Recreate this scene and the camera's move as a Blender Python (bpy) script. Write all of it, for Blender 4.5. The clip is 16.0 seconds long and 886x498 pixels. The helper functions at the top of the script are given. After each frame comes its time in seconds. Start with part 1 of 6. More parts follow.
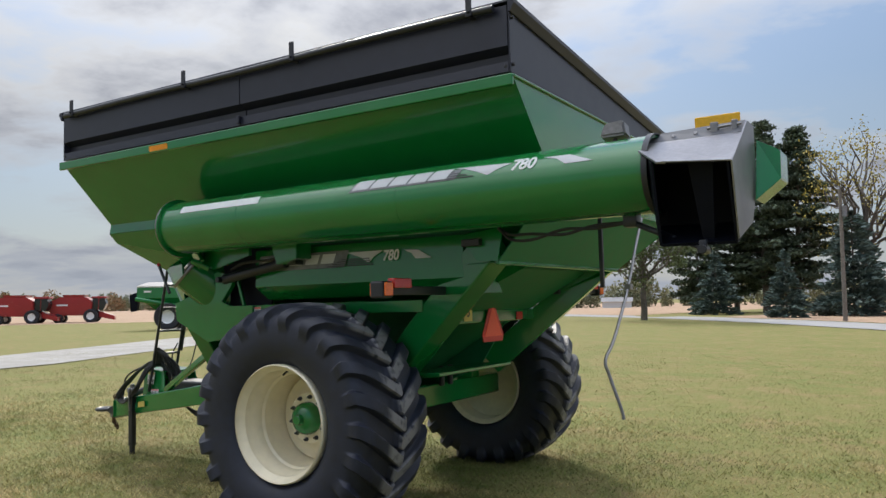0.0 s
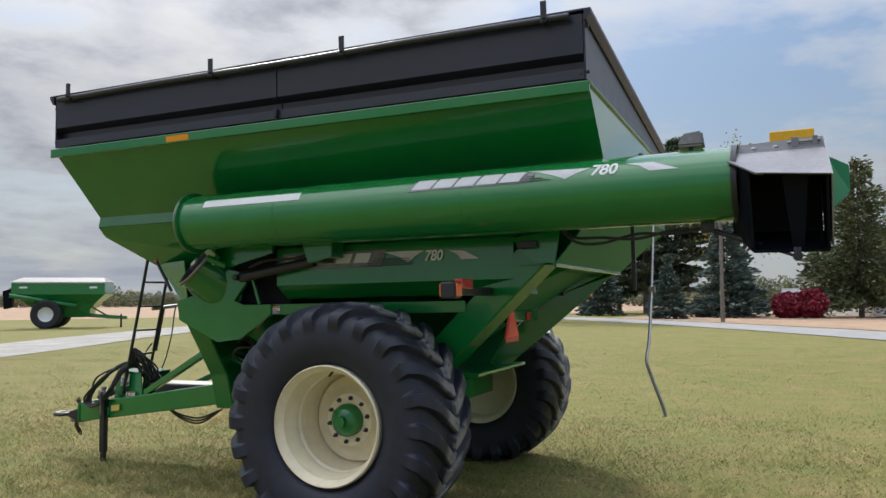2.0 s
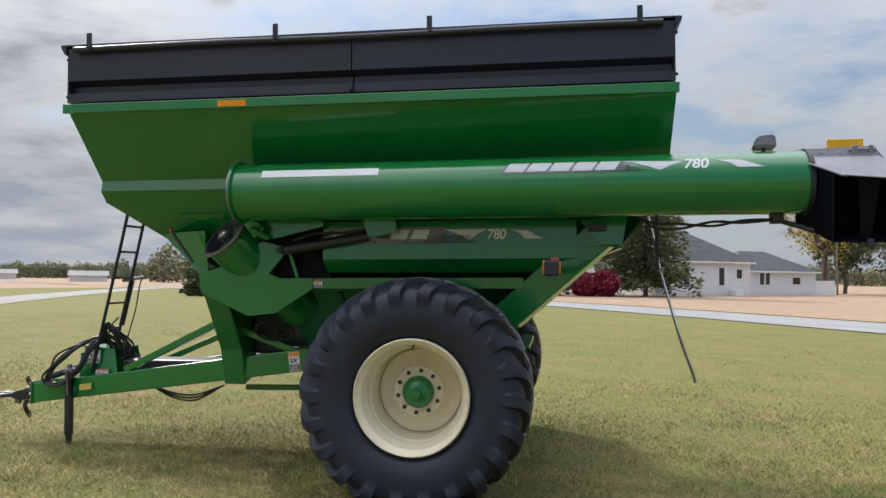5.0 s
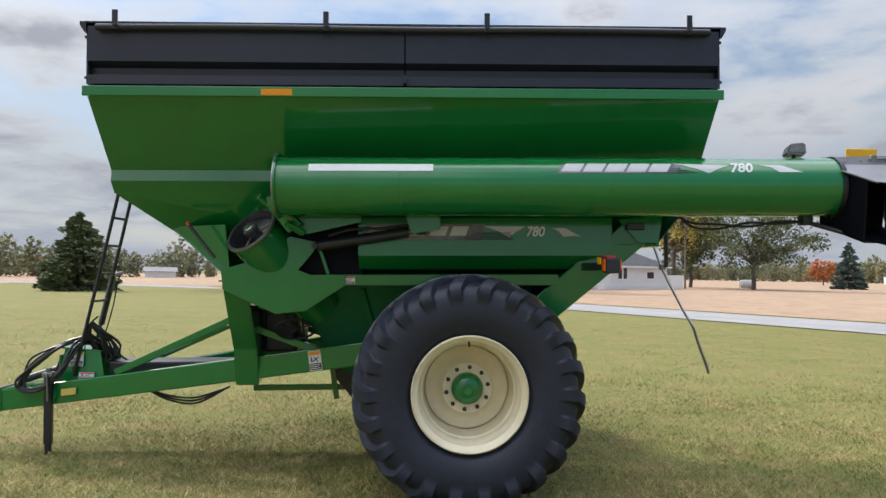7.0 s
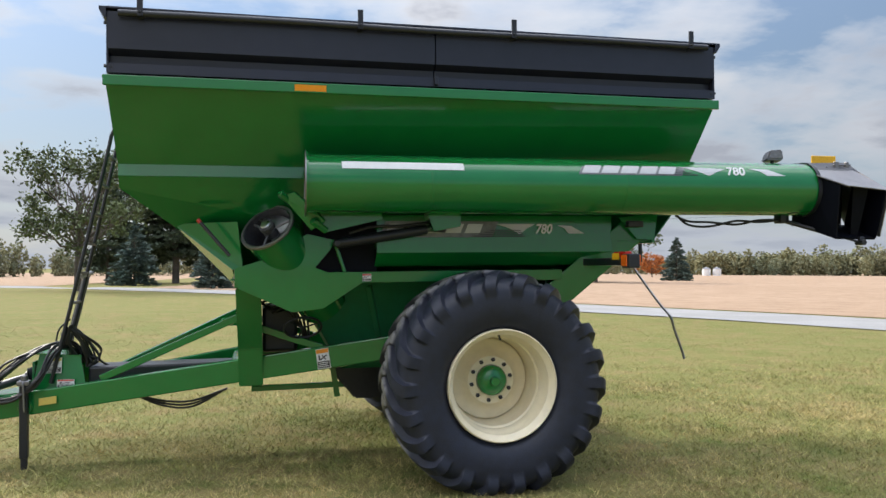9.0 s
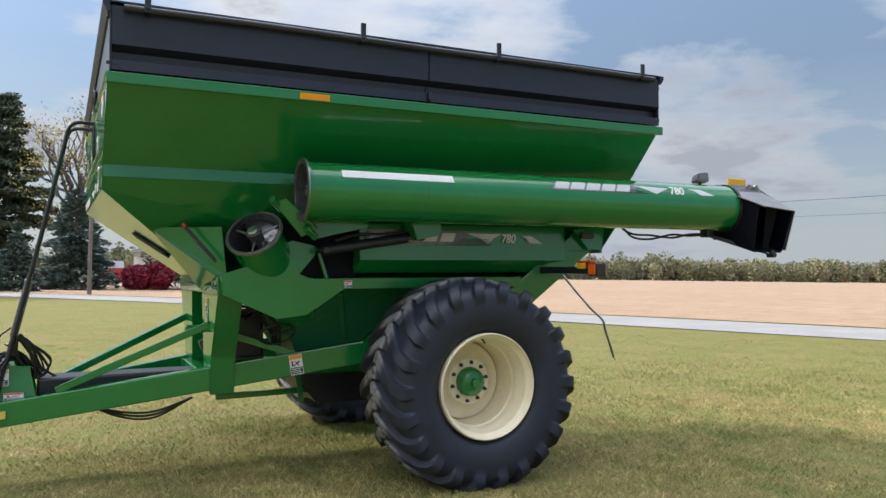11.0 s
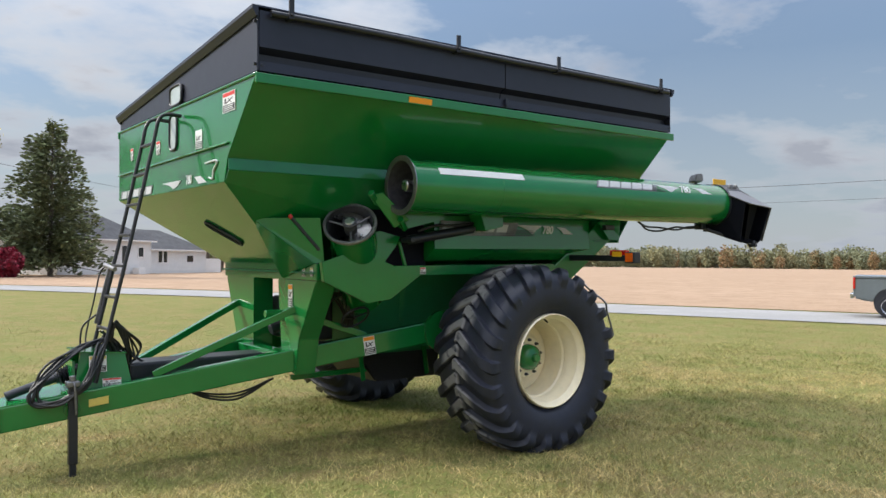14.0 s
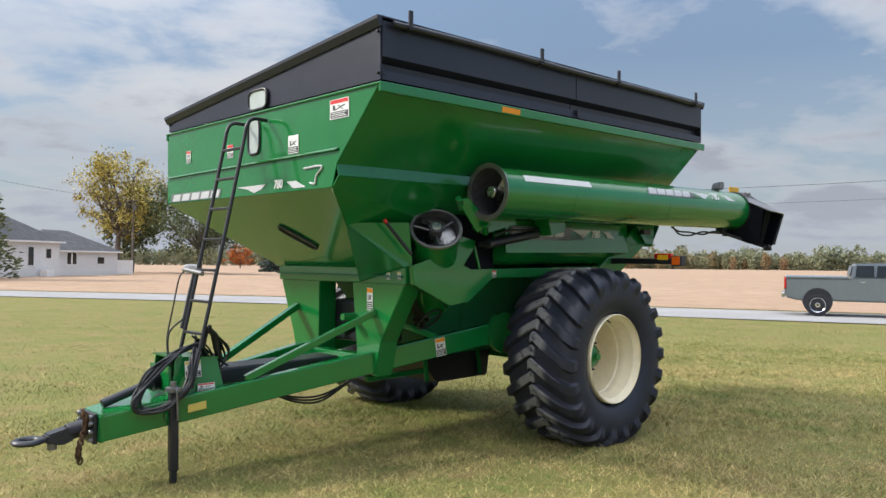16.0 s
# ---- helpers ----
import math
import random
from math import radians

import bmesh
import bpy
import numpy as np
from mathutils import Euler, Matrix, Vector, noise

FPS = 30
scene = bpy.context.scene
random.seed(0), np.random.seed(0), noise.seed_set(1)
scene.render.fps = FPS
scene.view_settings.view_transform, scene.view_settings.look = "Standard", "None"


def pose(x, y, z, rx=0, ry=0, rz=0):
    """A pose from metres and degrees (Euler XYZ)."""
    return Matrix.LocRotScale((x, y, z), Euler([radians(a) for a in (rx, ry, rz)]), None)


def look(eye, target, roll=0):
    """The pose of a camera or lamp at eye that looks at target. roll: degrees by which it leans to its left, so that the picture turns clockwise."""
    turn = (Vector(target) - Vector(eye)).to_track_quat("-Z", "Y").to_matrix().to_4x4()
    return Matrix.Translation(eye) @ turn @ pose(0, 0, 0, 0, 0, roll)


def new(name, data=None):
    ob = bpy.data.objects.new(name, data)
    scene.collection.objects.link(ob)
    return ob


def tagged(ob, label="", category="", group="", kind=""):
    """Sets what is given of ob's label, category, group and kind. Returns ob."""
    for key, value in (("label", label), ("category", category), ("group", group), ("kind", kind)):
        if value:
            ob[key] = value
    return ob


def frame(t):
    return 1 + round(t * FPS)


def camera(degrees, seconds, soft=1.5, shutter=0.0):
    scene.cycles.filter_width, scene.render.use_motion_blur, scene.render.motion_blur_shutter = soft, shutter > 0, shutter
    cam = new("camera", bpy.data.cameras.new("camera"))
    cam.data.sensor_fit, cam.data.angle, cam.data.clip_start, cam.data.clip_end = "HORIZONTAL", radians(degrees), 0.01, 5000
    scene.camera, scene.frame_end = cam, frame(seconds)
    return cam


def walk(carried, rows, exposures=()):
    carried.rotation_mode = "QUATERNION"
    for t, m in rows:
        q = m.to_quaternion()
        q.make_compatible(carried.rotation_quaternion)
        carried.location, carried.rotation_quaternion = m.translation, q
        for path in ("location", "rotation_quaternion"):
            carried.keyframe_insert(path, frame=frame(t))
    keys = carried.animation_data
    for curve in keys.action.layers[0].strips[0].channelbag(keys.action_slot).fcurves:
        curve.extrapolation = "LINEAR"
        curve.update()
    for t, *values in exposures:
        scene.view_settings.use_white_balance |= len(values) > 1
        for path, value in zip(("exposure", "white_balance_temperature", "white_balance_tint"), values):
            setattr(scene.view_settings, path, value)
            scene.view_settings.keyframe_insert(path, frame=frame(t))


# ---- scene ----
cam = camera(59.1, 16.0)
METRES, EYE, TILT, LEAN, TURN = 11.1, 1.7, 0.0, 0.0, 35.3
ROWS = [
    (0.0, 0.0, 0.0, 0.0, 0.05, 3.6, 0.75),
    (0.5, -0.027, 0.0055, 0.0012, -2.42, 3.7, 0.67),
    (1.0, -0.0559, 0.0011, 0.0003, -4.48, 3.77, 0.69),
    (1.5, -0.0833, -0.004, 0.0025, -6.51, 3.74, 0.56),
    (2.0, -0.1082, 0.006, 0.0016, -8.53, 3.5, 0.22),
    (2.5, -0.1371, 0.0041, -0.0008, -10.67, 3.14, -0.07),
    (3.0, -0.1695, 0.0004, 0.0006, -12.91, 2.77, -0.26),
    (3.5, -0.199, 0.0115, 0.0002, -15.36, 2.49, -0.41),
    (4.0, -0.2337, 0.0141, 0.0003, -17.93, 2.29, -0.49),
    (6.5, -0.3745, 0.0837, 0.0018, -31.37, 1.46, -1.06),
    (7.0, -0.4054, 0.097, 0.001, -33.66, 1.53, -0.91),
    (7.5, -0.433, 0.1141, 0.0004, -36.11, 1.6, -0.67),
    (8.0, -0.4585, 0.1343, 0.0017, -38.76, 1.59, -0.42),
    (8.5, -0.4897, 0.147, 0.0018, -41.66, 1.48, -0.3),
    (9.0, -0.5112, 0.1641, 0.0002, -44.94, 1.33, -0.36),
    (9.5, -0.5301, 0.186, 0.0012, -48.6, 1.3, -0.58),
    (10.0, -0.557, 0.2056, 0.0013, -52.32, 1.35, -0.71),
    (12.5, -0.6781, 0.2986, 0.0033, -64.25, 1.8, -0.68),
    (13.0, -0.7071, 0.3163, 0.0016, -65.8, 1.48, -0.7),
    (13.5, -0.7223, 0.3373, 0.0011, -67.48, 1.1, -0.72),
    (14.0, -0.7365, 0.3662, 0.0013, -69.08, 0.8, -0.76),
    (14.5, -0.7539, 0.3958, 0.0008, -70.58, 0.67, -0.86),
    (15.0, -0.7675, 0.4248, -0.0007, -72.17, 0.7, -0.9),
    (15.5, -0.7789, 0.4564, 0.0009, -73.81, 0.84, -0.86),
    (16.0, -0.7967, 0.4874, 0.0017, -75.62, 0.96, -0.68),
]
walk(cam, [(t, pose(0, 0, EYE, TILT, LEAN, TURN) @ pose(METRES * x, METRES * y, METRES * z, 90 + pitch, roll, yaw)) for t, x, y, z, yaw, pitch, roll in ROWS],
     exposures=[(0.0, 0.46), (4.0, 0.51), (8.0, 0.74), (10.0, 0.79), (16.0, 0.72)])

# ---- world and light ----
SUN_AZ, SUN_EL = -46.0, 36.0          # degrees; azimuth from +y towards +x
world = bpy.data.worlds.new("sky")
scene.world = world
world.use_nodes = True
wn, wl = world.node_tree.nodes, world.node_tree.links
wn.clear()
w_out = wn.new("ShaderNodeOutputWorld")
w_bg = wn.new("ShaderNodeBackground")
w_sky = wn.new("ShaderNodeTexSky")
w_sky.sky_type = "NISHITA"
w_sky.sun_disc = False
w_sky.sun_elevation = radians(SUN_EL)
w_sky.sun_rotation = radians(SUN_AZ)
w_sky.altitude, w_sky.air_density, w_sky.dust_density, w_sky.ozone_density = 200, 1.0, 0.6, 1.6
w_co = wn.new("ShaderNodeTexCoord")
w_sep = wn.new("ShaderNodeSeparateXYZ")
wl.new(w_co.outputs["Generated"], w_sep.inputs[0])


def wmath(op, a, b=None, clamp=False):
    n = wn.new("ShaderNodeMath")
    n.operation, n.use_clamp = op, clamp
    for i, v in enumerate((a, b)):
        if v is None:
            continue
        if isinstance(v, (int, float)):
            n.inputs[i].default_value = v
        else:
            wl.new(v, n.inputs[i])
    return n.outputs[0]


# clouds lie on a flat layer: direction divided by height
w_h = wmath("ADD", wmath("MAXIMUM", w_sep.outputs[2], 0.0), 0.16)
w_uv = wn.new("ShaderNodeCombineXYZ")
wl.new(wmath("DIVIDE", w_sep.outputs[0], w_h), w_uv.inputs[0])
wl.new(wmath("DIVIDE", w_sep.outputs[1], w_h), w_uv.inputs[1])


def wnoise(scale, detail, rough, off, distort=0.0):
    m = wn.new("ShaderNodeMapping")
    m.inputs["Location"].default_value = off
    wl.new(w_uv.outputs[0], m.inputs[0])
    n = wn.new("ShaderNodeTexNoise")
    n.inputs["Scale"].default_value, n.inputs["Detail"].default_value = scale, detail
    n.inputs["Roughness"].default_value, n.inputs["Distortion"].default_value = rough, distort
    wl.new(m.outputs[0], n.inputs["Vector"])
    return n.outputs[0]


def wramp(v, stops):
    r = wn.new("ShaderNodeValToRGB")
    e = r.color_ramp.elements
    e[0].position, e[0].color = stops[0][0], (*stops[0][1], 1)
    e[1].position, e[1].color = stops[-1][0], (*stops[-1][1], 1)
    for p, c in stops[1:-1]:
        k = e.new(p)
        k.color = (*c, 1)
    wl.new(v, r.inputs[0])
    return r.outputs[0]


w_big = wnoise(0.62, 7, 0.55, (3.1, 7.4, 0), 0.25)
w_fine = wnoise(1.9, 7, 0.56, (11.0, 2.0, 4.0), 0.15)
# the cover breaks up towards the east
w_cover = wmath("ADD", wmath("ADD", wmath("MULTIPLY", w_big, 0.62), wmath("MULTIPLY", w_fine, 0.38)), wmath("MULTIPLY", w_sep.outputs[0], -0.038))
w_mask = wramp(w_cover, [(0.44, (0.08,) * 3), (0.49, (0.55,) * 3), (0.54, (1.0,) * 3)])
w_shade = wramp(wmath("ADD", wmath("MULTIPLY", w_fine, 0.6), wmath("MULTIPLY", w_big, 0.4)),
                [(0.42, (6.5, 6.8, 7.3)), (0.48, (7.0, 7.1, 7.3)), (0.53, (6.0, 6.2, 6.7)), (0.60, (3.7, 3.9, 4.5))])
w_mix = wn.new("ShaderNodeMix")
w_mix.data_type = "RGBA"
wl.new(w_mask, w_mix.inputs["Factor"])
w_dim = wn.new("ShaderNodeVectorMath")
w_dim.operation = "SCALE"
w_dim.inputs["Scale"].default_value = 0.98
wl.new(w_sky.outputs[0], w_dim.inputs[0])
wl.new(w_dim.outputs[0], w_mix.inputs["A"])
wl.new(w_shade, w_mix.inputs["B"])
# pale haze towards the horizon
w_haze = wn.new("ShaderNodeMix")
w_haze.data_type = "RGBA"
wl.new(wramp(w_sep.outputs[2], [(0.0, (0.8,) * 3), (0.07, (0.5,) * 3), (0.25, (0.0,) * 3)]), w_haze.inputs["Factor"])
wl.new(w_mix.outputs["Result"], w_haze.inputs["A"])
w_haze.inputs["B"].default_value = (5.6, 6.2, 7.2, 1)
# an overcast sky grows brighter towards the zenith
w_z = wmath("MAXIMUM", w_sep.outputs[2], 0.0)
w_lift = wmath("ADD", wmath("ADD", 0.43, wmath("MULTIPLY", w_z, -0.05)), wmath("MULTIPLY", wmath("MULTIPLY", w_z, w_z), 2.9))
w_scale = wn.new("ShaderNodeVectorMath")
w_scale.operation = "SCALE"
wl.new(w_haze.outputs["Result"], w_scale.inputs[0])
wl.new(w_lift, w_scale.inputs["Scale"])
wl.new(w_scale.outputs[0], w_bg.inputs["Color"])
w_bg.inputs["Strength"].default_value = 0.115
wl.new(w_bg.outputs[0], w_out.inputs[0])

sun = new("sun", bpy.data.lights.new("sun", "SUN"))
sun.data.energy, sun.data.angle, sun.data.color = 2.55, radians(7.0), (1.0, 0.95, 0.86)
s_az, s_el = radians(SUN_AZ), radians(SUN_EL)
s_dir = Vector((math.sin(s_az) * math.cos(s_el), math.cos(s_az) * math.cos(s_el), math.sin(s_el)))
sun.matrix_world = look(s_dir * 60, (0, 0, 0))


# ---- materials ----
def material(name, base, rough=0.5, metal=0.0, vary=0.12, scale=6.0, bump=0.0, bump_scale=60.0, coat=0.0, second=None,
             island=0.0, rough_vary=0.0, spec=0.5, sheen=0.0):
    """A surface with colour variation at two scales, and fine relief."""
    m = bpy.data.materials.new(name)
    m.use_nodes = True
    n, l = m.node_tree.nodes, m.node_tree.links
    p = n["Principled BSDF"]
    p.inputs["Roughness"].default_value, p.inputs["Metallic"].default_value = rough, metal
    p.inputs["Specular IOR Level"].default_value = spec
    p.inputs["Coat Weight"].default_value, p.inputs["Coat Roughness"].default_value = coat, 0.04
    co = n.new("ShaderNodeTexCoord")
    big, small = n.new("ShaderNodeTexNoise"), n.new("ShaderNodeTexNoise")
    big.inputs["Scale"].default_value, big.inputs["Detail"].default_value = scale * 0.25, 4
    small.inputs["Scale"].default_value, small.inputs["Detail"].default_value = scale * 3.0, 6
    l.new(co.outputs["Object"], big.inputs["Vector"])
    l.new(co.outputs["Object"], small.inputs["Vector"])
    mix = n.new("ShaderNodeMath")
    mix.operation = "ADD"
    l.new(big.outputs[0], mix.inputs[0])
    l.new(small.outputs[0], mix.inputs[1])
    ramp = n.new("ShaderNodeValToRGB")
    a = base
    b = second or tuple(min(1, c * (1 + vary)) for c in base)
    if not second:
        a = tuple(c * (1 - vary) for c in base)
    ramp.color_ramp.elements[0].position, ramp.color_ramp.elements[0].color = 0.38, (*a, 1)
    ramp.color_ramp.elements[1].position, ramp.color_ramp.elements[1].color = 0.62, (*b, 1)
    half = n.new("ShaderNodeMath")
    half.operation = "MULTIPLY"
    half.inputs[1].default_value = 0.5
    l.new(mix.outputs[0], half.inputs[0])
    l.new(half.outputs[0], ramp.inputs[0])
    colour = ramp.outputs[0]
    if island:
        g = n.new("ShaderNodeNewGeometry")
        hsv = n.new("ShaderNodeHueSaturation")
        mr = n.new("ShaderNodeMapRange")
        mr.inputs["To Min"].default_value, mr.inputs["To Max"].default_value = 1 - island, 1 + island
        l.new(g.outputs["Random Per Island"], mr.inputs["Value"])
        l.new(mr.outputs[0], hsv.inputs["Value"])
        l.new(colour, hsv.inputs["Color"])
        colour = hsv.outputs[0]
    l.new(colour, p.inputs["Base Color"])
    if rough_vary:
        mr = n.new("ShaderNodeMapRange")
        mr.inputs["To Min"].default_value, mr.inputs["To Max"].default_value = rough - rough_vary, rough + rough_vary
        l.new(small.outputs[0], mr.inputs["Value"])
        l.new(mr.outputs[0], p.inputs["Roughness"])
    if bump:
        bn, bp = n.new("ShaderNodeTexNoise"), n.new("ShaderNodeBump")
        bn.inputs["Scale"].default_value, bn.inputs["Detail"].default_value = bump_scale, 5
        l.new(co.outputs["Object"], bn.inputs["Vector"])
        bp.inputs["Strength"].default_value, bp.inputs["Distance"].default_value = bump, 0.02
        l.new(bn.outputs[0], bp.inputs["Height"])
        l.new(bp.outputs[0], p.inputs["Normal"])
    return m


GREEN = material("green_paint", (0.006, 0.164, 0.036), 0.19, vary=0.06, scale=1.2, coat=0.6, spec=0.45, rough_vary=0.05, bump=0.02, bump_scale=2.5)
# matte, slightly darker copy of the green that puts shade into the undersides
GREEN_SHADED = material("matte_shaded_green_paint", (0.006, 0.150, 0.062), 0.6, vary=0.12, scale=4, rough_vary=0.1)
BLACK = material("black_paint", (0.015, 0.017, 0.031), 0.36, vary=0.12, scale=3, rough_vary=0.06)
STEEL_BLACK = material("black_steel", (0.015, 0.016, 0.022), 0.4, vary=0.25, scale=12, rough_vary=0.1)
RUBBER = material("tyre_rubber", (0.013, 0.0135, 0.019), 0.62, vary=0.3, scale=5, bump=0.15, bump_scale=90, rough_vary=0.1)
HOSE = material("hose_rubber", (0.012, 0.012, 0.013), 0.45, vary=0.2, scale=20)
CREAM = material("cream_paint", (0.80, 0.71, 0.51), 0.35, vary=0.06, scale=5, coat=0.2, rough_vary=0.08)
GALV = material("galvanised_steel", (0.24, 0.235, 0.245), 0.42, metal=0.85, vary=0.2, scale=16, rough_vary=0.12)
BRIGHT = material("worn_bright_steel", (0.55, 0.55, 0.56), 0.3, metal=1.0, vary=0.25, scale=9, rough_vary=0.15)
SILVER = material("silver_decal", (0.55, 0.56, 0.58), 0.35, vary=0.05, scale=8)
GREY_DECAL = material("grey_decal", (0.16, 0.17, 0.18), 0.35, vary=0.3, scale=6)
WHITE = material("white_decal", (0.75, 0.76, 0.76), 0.4, vary=0.04, scale=10)
INK = material("black_ink", (0.02, 0.02, 0.02), 0.5, vary=0.1)
ORANGE = material("amber_reflector", (0.85, 0.30, 0.01), 0.35, vary=0.08, scale=30)
YELLOW = material("yellow_sign", (0.70, 0.38, 0.01), 0.4, vary=0.08, scale=20)
PALE_YELLOW = material("pale_yellow_decal", (0.62, 0.50, 0.12), 0.4, vary=0.08, scale=20)
RED = material("red_lens", (0.45, 0.012, 0.01), 0.25, vary=0.1, scale=20, coat=0.5)
AMBER = material("amber_lens", (0.75, 0.13, 0.01), 0.25, vary=0.1, scale=20, coat=0.5)
STEEL_GREY = material("dull_grey_steel", (0.075, 0.078, 0.088), 0.6, metal=0.2, vary=0.2, scale=14, rough_vary=0.1)
LINING = material("worn_grey_lining", (0.10, 0.10, 0.12), 0.45, metal=0.5, vary=0.3, scale=7, rough_vary=0.1)
SMV = material("fluorescent_orange", (1.0, 0.13, 0.07), 0.5, vary=0.04, scale=20)
SMV_RED = material("dark_red_border", (0.62, 0.03, 0.025), 0.4, vary=0.08, scale=20)
RUST = material("rusty_chain", (0.10, 0.055, 0.03), 0.7, metal=0.4, vary=0.4, scale=25)
# near-black of the spout rubber; also paints the shade behind the folding cylinder
SPOUT_AND_SHADE = material("black_spout_rubber_and_shade", (0.003, 0.004, 0.009), 0.55, vary=0.15, scale=6, spec=0.12)
GLASS = material("dark_window", (0.02, 0.023, 0.026), 0.08, vary=0.1, scale=3)


TYRE = material("worn_tractor_tyre", (0.013, 0.016, 0.030), 0.54, vary=0.3, scale=5, bump=0.12, bump_scale=90, rough_vary=0.1)
# the tread faces farthest from the axle are scuffed pale with dust
tn, tl = TYRE.node_tree.nodes, TYRE.node_tree.links
t_co = tn.new("ShaderNodeTexCoord")
t_off = tn.new("ShaderNodeVectorMath")
t_off.operation = "SUBTRACT"
t_off.inputs[1].default_value = (2.801, 0, 0.762)
t_flat = tn.new("ShaderNodeVectorMath")
t_flat.operation = "MULTIPLY"
t_flat.inputs[1].default_value = (1, 0, 1)
t_len = tn.new("ShaderNodeVectorMath")
t_len.operation = "LENGTH"
tl.new(t_co.outputs["Object"], t_off.inputs[0])
tl.new(t_off.outputs[0], t_flat.inputs[0])
tl.new(t_flat.outputs[0], t_len.inputs[0])
t_map = tn.new("ShaderNodeMapRange")
t_map.inputs["From Min"].default_value, t_map.inputs["From Max"].default_value = 0.840, 0.856
tl.new(t_len.outputs["Value"], t_map.inputs["Value"])
t_noise = tn.new("ShaderNodeTexNoise")
t_noise.inputs["Scale"].default_value, t_noise.inputs["Detail"].default_value = 14.0, 8
tl.new(t_co.outputs["Object"], t_noise.inputs["Vector"])
t_wear = tn.new("ShaderNodeMath")
t_wear.operation = "MULTIPLY"
tl.new(t_map.outputs[0], t_wear.inputs[0])
t_scuff = tn.new("ShaderNodeMapRange")
t_scuff.inputs["From Min"].default_value, t_scuff.inputs["From Max"].default_value = 0.30, 0.48
tl.new(t_noise.outputs[0], t_scuff.inputs["Value"])
tl.new(t_scuff.outputs[0], t_wear.inputs[1])
t_xyz = tn.new("ShaderNodeSeparateXYZ")
tl.new(t_co.outputs["Object"], t_xyz.inputs[0])
t_abs, t_mid, t_far = (tn.new("ShaderNodeMath") for _ in range(3))
t_abs.operation, t_mid.operation, t_far.operation = "ABSOLUTE", "SUBTRACT", "ABSOLUTE"
tl.new(t_xyz.outputs[1], t_abs.inputs[0])
tl.new(t_abs.outputs[0], t_mid.inputs[0])
t_mid.inputs[1].default_value = 1.495
tl.new(t_mid.outputs[0], t_far.inputs[0])
t_nose = tn.new("ShaderNodeMapRange")
t_nose.inputs["From Min"].default_value, t_nose.inputs["From Max"].default_value = 0.19, 0.12
tl.new(t_far.outputs[0], t_nose.inputs["Value"])
t_both = tn.new("ShaderNodeMath")
t_both.operation = "MULTIPLY"
tl.new(t_wear.outputs[0], t_both.inputs[0])
tl.new(t_nose.outputs[0], t_both.inputs[1])
t_mix = tn.new("ShaderNodeMix")
t_mix.data_type = "RGBA"
t_bsdf = tn["Principled BSDF"]
tl.new(t_both.outputs[0], t_mix.inputs["Factor"])
tl.new(t_bsdf.inputs["Base Color"].links[0].from_socket, t_mix.inputs["A"])
t_mix.inputs["B"].default_value = (0.20, 0.195, 0.20, 1)
tl.new(t_mix.outputs["Result"], t_bsdf.inputs["Base Color"])


# ---- mesh helpers ----
def part(name, bm, mat, parent=None, label="", smooth=False):
    bmesh.ops.recalc_face_normals(bm, faces=bm.faces[:])
    me = bpy.data.meshes.new(name)
    bm.to_mesh(me)
    bm.free()
    for q in me.polygons:
        q.use_smooth = smooth
    if smooth:
        me.set_sharp_from_angle(angle=radians(38))
    me.materials.append(mat)
    ob = new(name, me)
    ob.parent = parent
    if label:
        tagged(ob, label)
    return ob


def raw(name, verts, faces, mat, parent=None, smooth=False):
    me = bpy.data.meshes.new(name)
    me.from_pydata(verts, [], faces)
    me.update()
    for q in me.polygons:
        q.use_smooth = smooth
    me.materials.append(mat)
    ob = new(name, me)
    ob.parent = parent
    return ob


def empty(name, m, label, category, group="", kind=""):
    ob = new(name)
    ob.matrix_world = m
    return tagged(ob, label, category, group, kind)


def merge(*bms):
    out = bmesh.new()
    for b in bms:
        me = bpy.data.meshes.new("tmp")
        b.to_mesh(me)
        out.from_mesh(me)
        bpy.data.meshes.remove(me)
        b.free()
    return out


def slab(x0, x1, y0, y1, z0, z1, bevel=0.006):
    bm = bmesh.new()
    bmesh.ops.create_cube(bm, size=1)
    bmesh.ops.transform(bm, matrix=Matrix.LocRotScale(((x0 + x1) / 2, (y0 + y1) / 2, (z0 + z1) / 2), None,
                                                      (abs(x1 - x0), abs(y1 - y0), abs(z1 - z0))), verts=bm.verts)
    if bevel:
        bmesh.ops.bevel(bm, geom=bm.edges[:], offset=bevel, segments=2, affect="EDGES", profile=0.5)
    return bm


def plate(pts, thick=0.008, bevel=0.0):
    """A flat sheet of the given outline, with thickness."""
    bm = bmesh.new()
    f = bm.faces.new([bm.verts.new(p) for p in pts])
    f.normal_update()
    n = f.normal.copy()
    r = bmesh.ops.extrude_face_region(bm, geom=[f])
    vs = [v for v in r["geom"] if isinstance(v, bmesh.types.BMVert)]
    bmesh.ops.translate(bm, vec=n * thick, verts=vs)
    bmesh.ops.translate(bm, vec=n * (-thick / 2), verts=bm.verts)
    if bevel:
        bmesh.ops.bevel(bm, geom=bm.edges[:], offset=bevel, segments=1, affect="EDGES")
    return bm


def prism(pts, vec, bevel=0.0):
    """An outline pushed along vec."""
    bm = bmesh.new()
    f = bm.faces.new([bm.verts.new(p) for p in pts])
    r = bmesh.ops.extrude_face_region(bm, geom=[f])
    bmesh.ops.translate(bm, vec=Vector(vec), verts=[v for v in r["geom"] if isinstance(v, bmesh.types.BMVert)])
    if bevel:
        bmesh.ops.bevel(bm, geom=bm.edges[:], offset=bevel, segments=2, affect="EDGES")
    return bm


